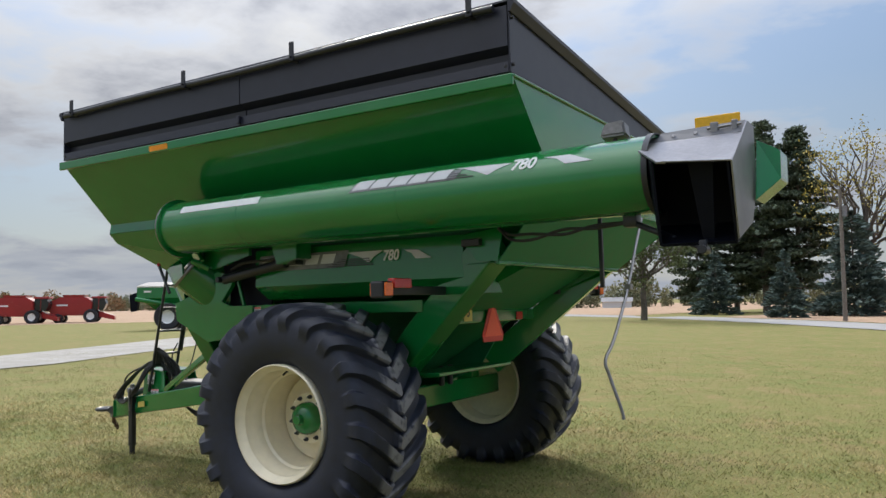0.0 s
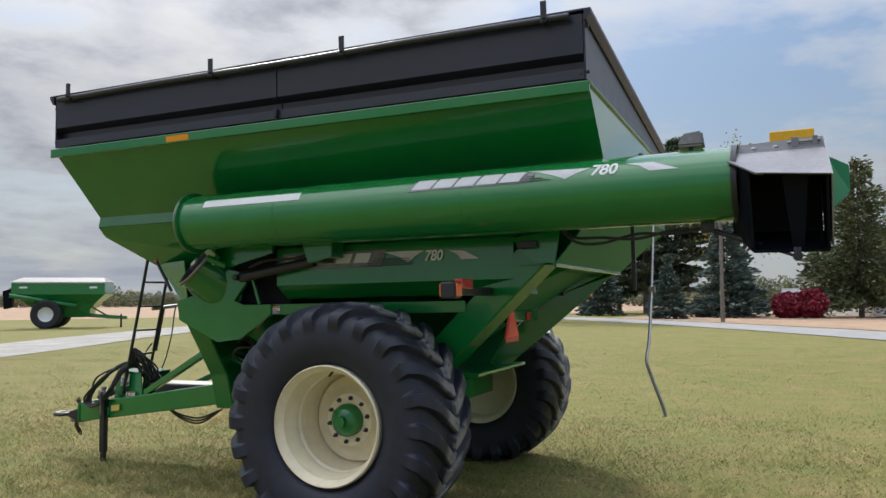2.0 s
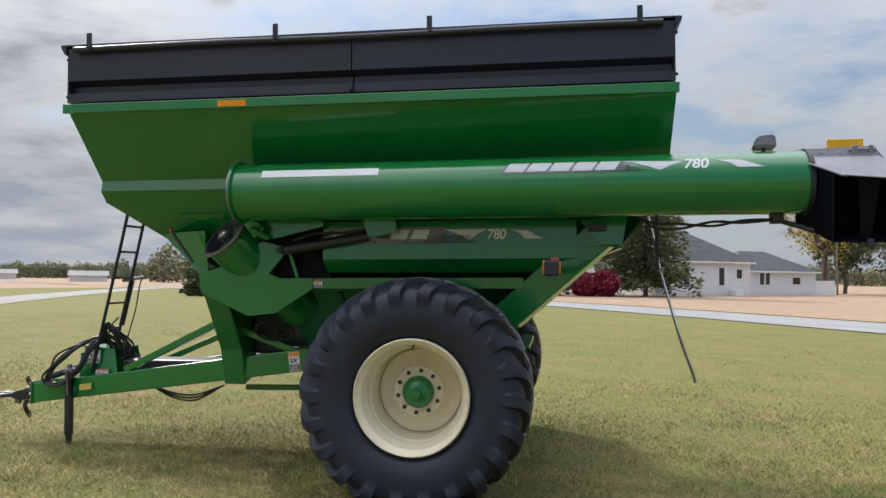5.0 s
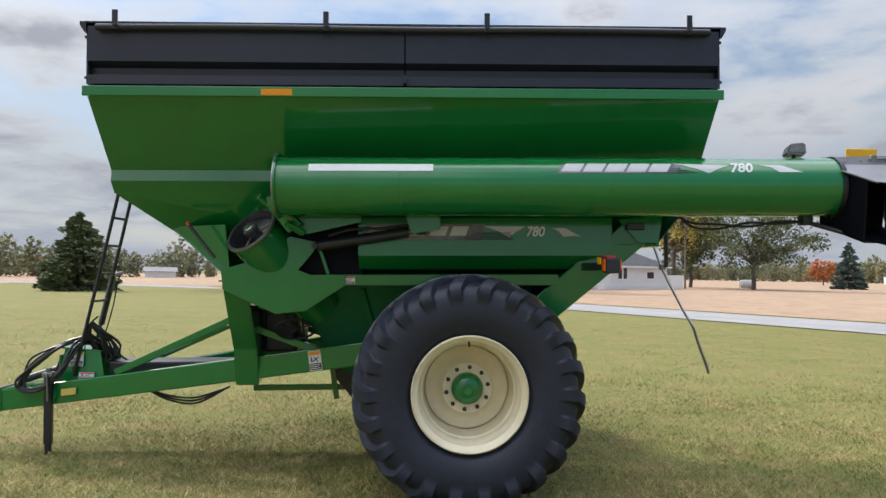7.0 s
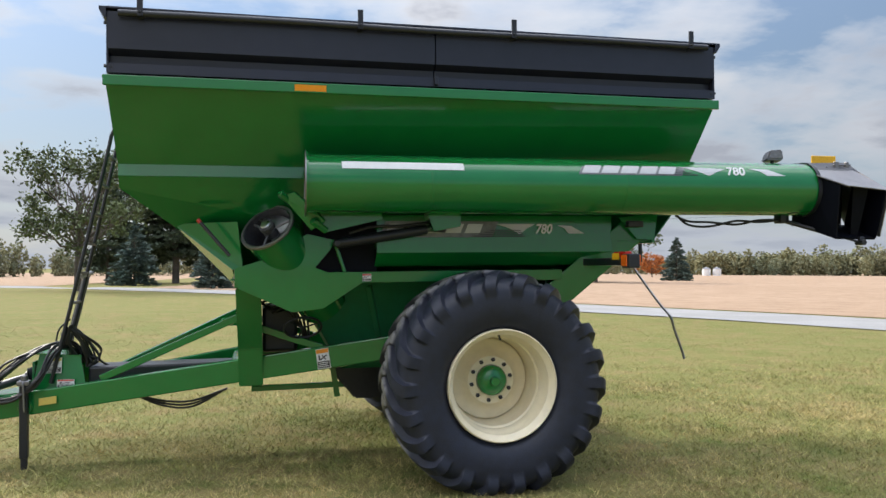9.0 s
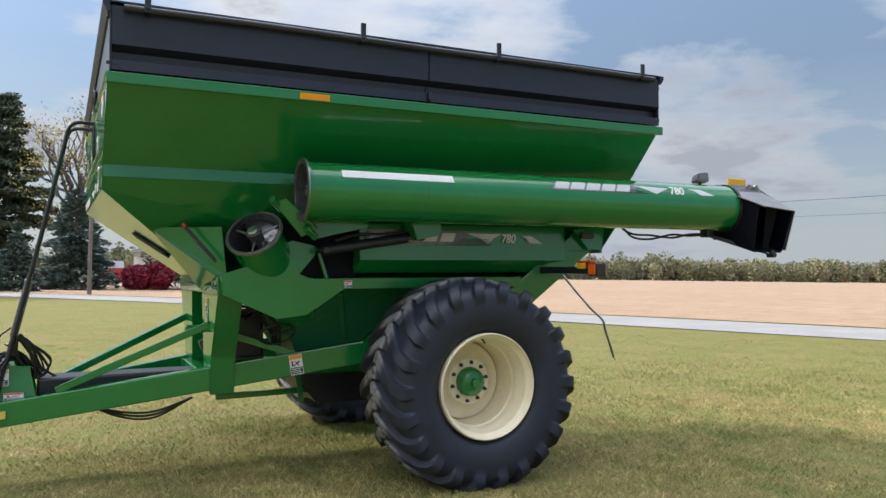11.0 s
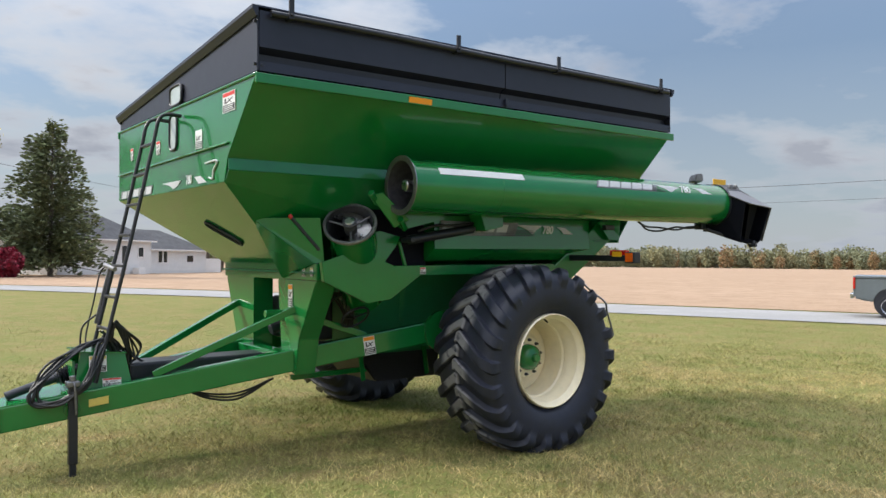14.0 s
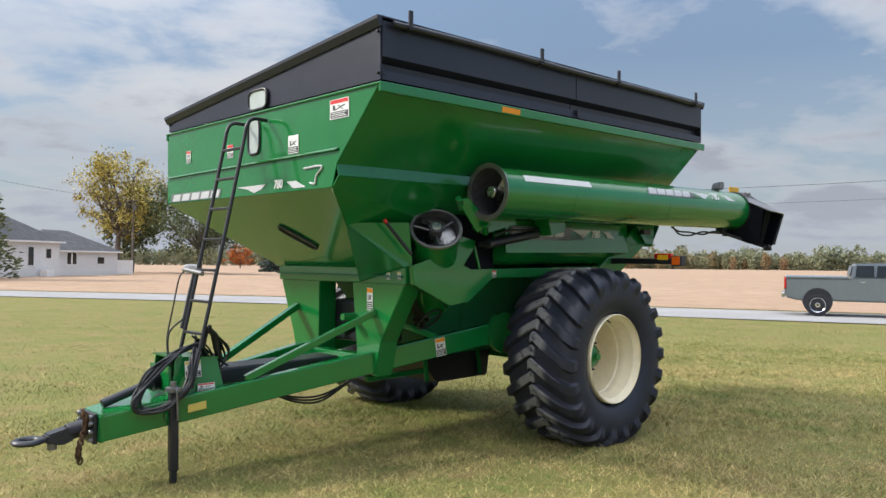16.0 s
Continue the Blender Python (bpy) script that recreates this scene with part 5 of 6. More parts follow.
def conifer(x, y, h, w, mat, label, seed, sprays=5500, size=0.34, name="conifer_tree", low=0.03, ragged=0.15, power=0.8, fluff=0.03):
    """A conifer: straight trunk and whorls of drooping boughs carrying needle sprays."""
    rng = np.random.default_rng(seed)
    t = empty(name, pose(x, y, ground_z(x, y)), label, "conifer")
    bms = [limb((0, 0, -0.1), (0, 0, h * 0.97), h * 0.018, h * 0.003, rng, 0.01, 6)]
    cen, ax = [], []
    tiers = int(15 + h)
    per = max(6, int(sprays / tiers / 9))
    for i in range(tiers):
        f = (i + 0.5) / tiers
        z = h * (low + (0.985 - low) * f)
        reach = w / 2 * ((1 - f) ** power + 0.02) * (1 if f > 0.12 else 0.8 + f * 1.6)
        nb = max(4, int(9 * (1 - f) + 4))
        for k in range(nb):
            an = rng.uniform(0, 2 * math.pi)
            ln = reach * rng.uniform(1 - 2.2 * ragged, 1 + ragged)
            d = np.array([math.cos(an), math.sin(an), 0])
            droop = -0.18 * ln + rng.normal() * 0.05 * ln
            if i % 2 == 0 and k % 2 == 0:
                bms.append(limb((0, 0, z), tuple(d * ln * 0.9 + np.array([0, 0, z + droop])), h * 0.0035, h * 0.001, rng, 0.05, 2))
            m = int(per * (0.35 + 1.1 * ln / (w / 2)))
            for q in range(m):
                s = rng.uniform(0.12, 1.0) ** 0.7
                side = np.array([-d[1], d[0], 0]) * rng.normal() * 0.12 * ln * (1.1 - 0.6 * s)
                cen.append(d * ln * s + side + np.array([0, 0, z + droop * s * s + rng.normal() * fluff * h / 6 + 0.06 * ln * s]))
                ax.append(d * 0.9 + np.array([0, 0, 0.1]))
    part("trunk", merge(*bms), BARK, t, "", True)
    quads("crown", cen, rng.uniform(0.6, 1.3, len(cen)) * size, rng, mat, t, 2.0, 0.2, ax)
    return t


def shrub(x, y, h, w, mat, label, seed, leaves=2600):
    rng = np.random.default_rng(seed)
    t = empty("shrub", pose(x, y, ground_z(x, y)), label, "shrub", "red shrubs by the house")
    part("trunk", merge(*[limb((0, 0, -0.05), (rng.normal() * w * 0.2, rng.normal() * w * 0.2, h * 0.6), 0.05, 0.02, rng, 0.2, 3) for _ in range(6)]), BARK, t, "", True)
    q = rng.normal(size=(leaves, 3))
    q /= np.linalg.norm(q, axis=1, keepdims=True)
    lump = 1 + 0.14 * np.sin(q[:, 0] * 5 + seed) * np.cos(q[:, 1] * 6) + rng.normal(size=leaves) * 0.05
    r = rng.uniform(0.55, 1.0, leaves) ** 0.4 * lump
    p = np.stack([q[:, 0] * r * w / 2, q[:, 1] * r * w / 2, h * 0.5 + q[:, 2] * r * h * 0.5], 1)
    p[:, 2] = np.maximum(p[:, 2], 0.05)
    quads("crown", p, rng.uniform(0.6, 1.2, leaves) * 0.22, rng, mat, t)
    return t


broad_tree(-22.0, 57.4, 10.6, 8.4, LEAF_GREEN, "young green maple standing on the mown lawn", 3, 6800, 0.25, 0.2, 0.19, limbs=18, clumps=30)
conifer(-22.4, 77.5, 6.3, 5.4, NEEDLE_BLUE, "small blue spruce beside the road", 11, 5200, 0.24, "spruce_tree", fluff=0.06)
conifer(-13.8, 66.8, 5.5, 3.9, NEEDLE_BLUE, "small blue spruce beside the road", 12, 4600, 0.22, "spruce_tree", fluff=0.06)
conifer(-9.9, 74.0, 9.0, 7.6, NEEDLE_BLUE, "broad blue spruce behind the power pole", 13, 8500, 0.27, "spruce_tree", fluff=0.08, power=0.65)


def pine(x, y, h, w, label, seed, boughs=95, lean=0.0):
    """An old pine: bare lower trunk, uneven level boughs, needle tufts in flat plates with gaps of sky."""
    rng = np.random.default_rng(seed)
    t = empty("pine_tree", pose(x, y, ground_z(x, y)), label, "conifer", "tall pines across the road")
    bms = [limb((0, 0, -0.1), (lean, 0, h * 0.98), h * 0.020, h * 0.004, rng, 0.02, 8)]
    cen = []
    for i in range(boughs):
        f = (i + rng.uniform(0, 1)) / boughs
        z = h * (0.13 + 0.86 * f)
        wide = 0.62 + 1.25 * f if f < 0.30 else (1 - (f - 0.30) / 0.72) ** 0.72
        ln = max(0.5, w / 2 * wide * rng.uniform(0.55, 1.12))
        an = 2.4 * i + rng.uniform(-0.5, 0.5)
        d = np.array([math.cos(an), math.sin(an), 0.0])
        rise = ln * rng.uniform(-0.22, 0.12) + (0.25 * ln if f > 0.8 else 0)
        base = np.array([lean * f, 0, z])
        tip = base + d * ln + np.array([0, 0, rise])
        bms.append(limb(tuple(base), tuple(tip), h * 0.0045 * (1.15 - f), h * 0.001, rng, 0.12, 3))
        tufts = max(4, int(ln * 4.2))
        for q in range(tufts):
            s = rng.uniform(0.22, 1.0) ** 0.75
            c = base + (tip - base) * s + np.array([-d[1], d[0], 0]) * rng.normal() * 0.20 * ln * (1.05 - 0.5 * s)
            k = 26
            cen.append(c + rng.normal(size=(k, 3)) * np.array([0.30, 0.30, 0.13]) + np.array([0, 0, 0.08]))
    part("trunk", merge(*bms), BARK, t, "", True)
    cen = np.concatenate(cen)
    quads("crown", cen, rng.uniform(0.6, 1.3, len(cen)) * 0.24, rng, NEEDLE, t, 2.2, 0.3)
    return t


pine(-20.6, 90.0, 21.0, 10.5, "tall dark ragged pine behind the spruces", 14)
pine(-17.6, 91.5, 20.2, 9.5, "tall dark ragged pine behind the spruces", 15, lean=0.3)
pine(-24.5, 93.0, 16.5, 9.5, "lower dark pine behind the spruces", 16, 70)
pine(-27.5, 88.5, 11.5, 8.0, "lower dark pine behind the spruces", 17, 55)
broad_tree(-10.2, 84.0, 18.4, 11.5, LEAF_OLIVE, "tall thin tree nearly bare of its autumn leaves", 21, 2600, 0.40, 0.25, 0.18, limbs=18)
conifer(-32.8, 55.0, 5.8, 6.0, LEAF_CEDAR, "solitary dark spruce at the lawn's edge", 23, 14000, 0.24, "spruce_tree", 0.01, ragged=0.16, power=0.62, fluff=0.08)
conifer(0.8, 77.5, 14.0, 9.4, LEAF_CEDAR, "tall ragged dark cedar beside the white house", 24, 17000, 0.25, "cedar_tree", 0.09, ragged=0.32, power=0.5, fluff=0.16)
for i, (sx, sy, sh, sw) in enumerate(((-4.9, 73.0, 2.2, 2.6), (-3.1, 73.2, 2.5, 2.7))):
    shrub(sx, sy, sh, sw, LEAF_RED, "rounded crimson shrub in full autumn colour", 30 + i)
broad_tree(26.0, 113.5, 18.2, 13.0, LEAF_OLIVE, "tall half-bare tree with yellow-green autumn leaves", 25, 9000, 0.30, 0.22, 0.24, limbs=22)
broad_tree(34.8, 105.5, 13.0, 17.5, LEAF_GREEN, "spreading green tree thinning in autumn", 26, 9500, 0.25, 0.16, 0.26, limbs=24, clumps=50)
broad_tree(31.0, 122.0, 12.0, 9.0, LEAF_GREEN, "green tree behind the house", 27, 5000, 0.1, 0.2, 0.34)
conifer(58.0, 127.2, 7.8, 6.2, NEEDLE_BLUE, "solitary blue spruce in the stubble field", 28, 4600, 0.34, "spruce_tree", 0.02)
broad_tree(89.5, 206.0, 6.6, 8.6, LEAF_ORANGE, "small round orange autumn tree", 29, 2200, 0.0, 0.12, 0.36)


def woods(name, a0, a1, d0, d1, h, count, mat, seed, label):
    """A far belt of trees along an arc, one mass of small leaf clumps."""
    rng = np.random.default_rng(seed)
    cen, siz = [], []
    for k in range(count):
        f = (k + rng.uniform(-0.8, 0.8)) / count
        az = radians(a0 + (a1 - a0) * f)
        d = (d0 + (d1 - d0) * f) * rng.uniform(0.97, 1.06)
        x, y = -5 + d * math.sin(az), d * math.cos(az)
        th = h * rng.uniform(0.62, 1.0) * (1.25 if rng.random() < 0.15 else 1.0)
        tw = th * rng.uniform(0.55, 0.9)
        n = 380
        q = rng.normal(size=(n, 3))
        q /= np.linalg.norm(q, axis=1, keepdims=True)
        q *= rng.uniform(0.08, 1.0, (n, 1)) ** 0.5
        p = np.stack([x + q[:, 0] * tw / 2, y + q[:, 1] * tw / 2, ground_z(x, y) + th * (0.46 + 0.54 * q[:, 2])], 1)
        cen.append(p)
        siz.append(rng.uniform(0.5, 1.2, n) * th * 0.095)
    ob = quads(name, np.concatenate(cen), np.concatenate(siz), rng, mat, None, 1.3)
    return tagged(ob, label, "woods", kind="stuff")


woods("far_woods", -78, -30, 330, 300, 6.6, 260, WOODS_HAZY, 41, "distant belt of grey-green and orange autumn woods")
woods("far_woods", -32, 8, 210, 230, 8.5, 70, WOODS_HAZY, 42, "distant row of autumn trees behind the road")
woods("far_woods", 8, 30, 420, 430, 11.0, 90, WOODS_HAZY, 43, "distant belt of autumn woods")
woods("far_woods", 28, 50, 400, 470, 13.0, 130, WOODS_HAZY, 44, "distant belt of green and yellow autumn woods")
woods("far_woods", 47, 82, 520, 560, 13.5, 240, WOODS_HAZY, 45, "distant belt of green and orange autumn woods")
woods("far_orange_woods", 49, 64, 508, 520, 12.5, 22, WOODS_RED, 46, "orange and red trees in the far woods")
woods("far_orange_woods", -75, -56, 318, 305, 8.0, 16, WOODS_RED, 47, "orange trees in the far woods")

# ---- house ----
SIDING = material("white_siding", (0.74, 0.75, 0.75), 0.6, vary=0.05, scale=1.5)
SHINGLE = material("charcoal_shingles", (0.075, 0.075, 0.080), 0.9, vary=0.3, scale=5, bump=0.4, bump_scale=8)
FRAME_W = material("white_trim", (0.80, 0.80, 0.80), 0.5, vary=0.04, scale=3)
DARK_ROOF = material("dark_grey_roof", (0.16, 0.16, 0.17), 0.8, vary=0.2, scale=2)
house = empty("house", pose(2.0, 82.3, ground_z(2, 82), 0, 0, math.degrees(math.atan2(15.8, 20.4))), "white one-storey house with charcoal hipped roof", "house")


def block(parent, x0, x1, y0, y1, wall_h, ridge_h, wins, gable=False):
    part("wall", slab(x0, x1, y0, y1, -0.4, wall_h, 0), SIDING, parent)
    for k in range(int(wall_h / 0.22)):
        z = 0.2 + 0.22 * k
        part("siding_board", slab(x0 - 0.015, x1 + 0.015, y0 - 0.025, y0 - 0.002, z, z + 0.205, 0), SIDING, parent)
    e = 0.45
    d = (y1 - y0) / 2
    xi = d * 0.95
    z0, z1 = wall_h, ridge_h
    ym = (y0 + y1) / 2
    bm = bmesh.new()
    v = [bm.verts.new(p) for p in ((x0 - e, y0 - e, z0), (x1 + e, y0 - e, z0), (x1 + e, y1 + e, z0), (x0 - e, y1 + e, z0),
                                   (x0 + (0 if gable else xi), ym, z1), (x1 - (0 if gable else xi), ym, z1))]
    for f in ((0, 1, 5, 4), (1, 2, 5), (2, 3, 4, 5), (3, 0, 4), (3, 2, 1, 0)):
        bm.faces.new([v[i] for i in f])
    part("roof", bm, SHINGLE, parent, "charcoal shingle roof")
    part("eaves", merge(slab(x0 - e, x1 + e, y0 - e - 0.03, y0 - e + 0.05, z0 - 0.16, z0 - 0.002, 0)), FRAME_W, parent)
    for (wx, wz, ww, wh) in wins:
        win = part("window", slab(wx - ww / 2, wx + ww / 2, y0 - 0.05, y0 - 0.03, wz - wh / 2, wz + wh / 2, 0), GLASS, parent, "dark window pane")
        part("window_frame", merge(slab(wx - ww / 2 - 0.1, wx - ww / 2, y0 - 0.09, y0 - 0.02, wz - wh / 2 - 0.1, wz + wh / 2 + 0.1, 0), slab(wx + ww / 2, wx + ww / 2 + 0.1, y0 - 0.09, y0 - 0.02, wz - wh / 2 - 0.1, wz + wh / 2 + 0.1, 0),
                                   slab(wx - ww / 2, wx + ww / 2, y0 - 0.09, y0 - 0.02, wz + wh / 2, wz + wh / 2 + 0.1, 0), slab(wx - ww / 2, wx + ww / 2, y0 - 0.09, y0 - 0.02, wz - wh / 2 - 0.1, wz - wh / 2, 0)), FRAME_W, win)


block(house, 0, 13.5, 0, 11.0, 3.7, 7.4, [(4.2, 2.1, 0.8, 1.9), (9.2, 2.1, 0.8, 1.9), (11.8, 2.4, 0.8, 1.0)])
block(house, 13.5, 25.5, 1.2, 9.5, 2.8, 5.2, [(16.6, 1.9, 0.7, 1.3), (17.5, 1.9, 0.7, 1.3), (22.2, 1.7, 1.3, 0.8)])
part("air_conditioner", slab(10.2, 11.2, -1.2, -0.3, -0.3, 0.7, 0.03), FRAME_W, house)
part("chimney", slab(7.2, 7.7, 5.2, 5.7, 6.8, 8.0, 0.02), DARK_ROOF, house)
fence = empty("picket_fence", house.matrix_world @ pose(25.6, 2.0, 0), "white board privacy fence beside the house", "fence")
for k in range(22):
    part("board", slab(0.2 * k, 0.2 * k + 0.17, 0, 0.03, -0.35, 1.75, 0), FRAME_W, fence)
part("rail", slab(0, 4.4, 0.03, 0.07, 1.2, 1.3, 0), FRAME_W, fence)

# small far buildings and bins
for i, (az, d, w, h, wall) in enumerate(((-36.0, 200, 8, 2.8, SIDING), (-41.5, 250, 10, 3.0, SIDING), (-21.5, 200, 7, 2.6, SIDING), (-1.0, 190, 7, 4.0, RED))):
    x, y = -5 + d * math.sin(radians(az)), d * math.cos(radians(az))
    b = empty("far_barn", pose(x, y, ground_z(x, y), 0, 0, -az), "low distant farm building with pale metal roof", "barn")
    part("wall", slab(-w / 2, w / 2, -4, 4, -0.5, h * 0.6, 0), wall, b)
    part("roof", prism([(-w / 2 - 0.4, -4.5, h * 0.6), (-w / 2 - 0.4, 0, h), (-w / 2 - 0.4, 4.5, h * 0.6)], (w + 0.8, 0, 0)), DARK_ROOF, b)
for az, d in ((28.3, 345), (29.0, 346)):
    x, y = -5 + d * math.sin(radians(az)), d * math.cos(radians(az))
    b = empty("grain_bin", pose(x, y, ground_z(x, y)), "small round galvanised grain bin with conical roof", "grain bin", "grain bins in the far field")
    part("wall", lathe([(1.7, -0.5), (1.7, 2.8)], None, 24), FRAME_W, b, "", True)
    part("roof", lathe([(1.8, 2.78), (0.3, 3.6), (0, 3.65)], None, 24), GALV, b, "", True)
tank = empty("propane_tank", pose(36.0, 111.5, ground_z(36, 111) + 0.2, 0, 0, 40), "white horizontal propane tank on low legs", "tank")
part("shell", lathe([(0, -1.6), (0.35, -1.5), (0.55, -1.2), (0.55, 1.2), (0.35, 1.5), (0, 1.6)], frame_on((0, 0, 0.6), (1, 0, 0)), 20), FRAME_W, tank, "", True)
for sx in (-0.8, 0.8):
    part("leg", slab(sx - 0.1, sx + 0.1, -0.4, 0.4, -0.2, 0.2, 0), FRAME_W, tank)

# ---- power poles and wires ----
POLE = material("weathered_pole", (0.16, 0.14, 0.12), 0.9, vary=0.25, scale=3, bump=0.4, bump_scale=20)


def power_pole(x, y, h, seed):
    p = empty("power_pole", pose(x, y, ground_z(x, y)), "weathered wooden power pole beside the road", "power pole", "power poles along the road")
    part("shaft", lathe([(0, -0.3), (0.15, -0.3), (0.10, h), (0, h)], None, 12), POLE, p, "", True)
    part("insulator", merge(rod((0, 0, h - 0.1), (0, 0, h + 0.15), 0.05, 10), rod((-0.1, 0, h - 1.3), (-0.3, 0, h - 1.3), 0.05, 10)), GALV, p)
    part("transformer", rod((0.25, -0.1, h - 1.9), (0.25, -0.1, h - 1.2), 0.16, 14), GALV, p, "", True)
    return p


power_pole(-8.4, 58.3, 8.9, 1)
power_pole(26.0, 107.0, 10.5, 2)
power_pole(60.0, 20.0, 9.6, 3)
power_pole(-24.0, 110.0, 7.5, 4)


def wire(p0, p1, sag, r=0.014):
    pts = [Vector(p0).lerp(Vector(p1), k / 10) + Vector((0, 0, -4 * sag * (k / 10) * (1 - k / 10))) for k in range(11)]
    ob = part("power_line", pipe(pts, r, 5, curve=False), HOSE)
    return tagged(ob, "thin dark overhead power line between poles", "power line", "overhead lines")


wire((-8.4, 58.3, 8.4), (26, 107, 9.6), 0.5)
wire((-8.4, 58.3, 6.2), (-24.0, 110.0, 5.5), 0.8)
wire((26, 107, 9.6), (60, 20, 8.9), 0.8, 0.018)
wire((26, 107, 8.4), (60, 20, 7.4), 0.8, 0.012)
wire((60, 20, 8.9), (95, -70, 8.9), 0.8, 0.018)
wire((60, 20, 7.4), (95, -70, 7.4), 0.8, 0.012)

# ---- the second cart, the combines, the pickup ----
cart2 = empty("second_grain_cart", pose(-49.6, 36.6, ground_z(-49.6, 36.6), 0, 0, 40), "green grain cart with white tarp parked on the far lawn", "grain cart")
bmh = bmesh.new()
rings = [[bmh.verts.new((x, y, z)) for x, y in ((x0, -w), (x1, -w), (x1, w), (x0, w))]
         for x0, x1, w, z in ((-3.0, 2.9, 1.7, 3.2), (-3.0, 2.9, 1.7, 2.35), (-2.2, 2.2, 1.15, 1.75), (-1.0, 1.4, 0.72, 0.75))]
for r0, r1 in zip(rings, rings[1:]):
    for k in range(4):
        bmh.faces.new((r0[k], r0[(k + 1) % 4], r1[(k + 1) % 4], r1[k]))
bmh.faces.new(rings[0])
bmh.faces.new(rings[-1])
bmesh.ops.recalc_face_normals(bmh, faces=bmh.faces)
part("hopper", bmh, GREEN, cart2, "green hopper body")
part("white_stripe", slab(-3.0, 2.9, -1.73, -1.71, 3.12, 3.2, 0), WHITE, cart2)
bmt = bmesh.new()
tv = [bmt.verts.new(p) for p in ((-3.05, -1.75, 3.2), (2.95, -1.75, 3.2), (2.95, 1.75, 3.2), (-3.05, 1.75, 3.2), (-2.6, -0.5, 3.52), (2.6, -0.5, 3.52), (2.6, 0.5, 3.52), (-2.6, 0.5, 3.52))]
for f in ((0, 1, 5, 4), (1, 2, 6, 5), (2, 3, 7, 6), (3, 0, 4, 7), (4, 5, 6, 7)):
    bmt.faces.new([tv[i] for i in f])
TARP_W = material("white_tarp", (0.25, 0.24, 0.24), 0.7, vary=0.06, scale=2)
part("tarp_cover", bmt, TARP_W, cart2, "pale domed tarp")
for s in (-1, 1):
    wm = frame_on((-0.85, s * 1.32, 0.98), (0, s, 0))
    wh = part("wheel", lathe([(0, 0.16), (0.2, 0.18), (0.45, 0.2), (0.5, 0.3), (0.5, -0.3), (0, -0.3)], wm, 32), FRAME_W, cart2, "pale wheel disc", True)
    tb = [lathe([(0.5, -0.36), (0.7, -0.42), (0.9, -0.42), (0.98, -0.3), (1.0, 0.0), (0.98, 0.3), (0.9, 0.42), (0.7, 0.42), (0.5, 0.36), (0.5, -0.36)], wm, 44)]
    part("tyre", merge(*tb), RUBBER, wh, "large black tyre", True)
part("spout", merge(prism([(-3.05, -1.65, 2.75), (-3.55, -1.65, 2.55), (-3.45, -1.65, 1.35), (-3.0, -1.65, 1.45), (-2.9, -1.65, 2.4)], (0, 0.5, 0), 0.03)), SPOUT_AND_SHADE, cart2, "black hanging auger spout")
part("auger", rod((-3.1, -1.72, 2.28), (1.0, -1.15, 1.55), 0.17, 20), GREEN, cart2, "", True)
part("drawbar", merge(beam((0.6, -0.5, 0.95), (4.1, 0, 0.68), 0.16, 0.24), beam((0.6, 0.5, 0.95), (4.1, 0, 0.68), 0.16, 0.24), beam((1.6, -0.4, 1.6), (2.9, -0.25, 0.8), 0.12, 0.12)), GREEN, cart2)
part("jack", slab(3.7, 3.82, -0.3, -0.18, 0.0, 0.95, 0.01), STEEL_BLACK, cart2)
part("front_frame", prism([(1.0, -1.1, 1.5), (1.9, -1.1, 1.7), (1.75, -0.8, 0.8), (1.25, -0.8, 0.8)], (0, 2.0, 0)), GREEN, cart2)
for x, w in ((-2.5, 0.5), (1.9, 0.5)):
    part("decal_mark", slab(x, x + w, -1.725, -1.71, 2.75, 2.88, 0), WHITE, cart2)

COMBINE_RED = material("red_machine_paint", (0.30, 0.012, 0.016), 0.35, vary=0.12, scale=2, coat=0.3)


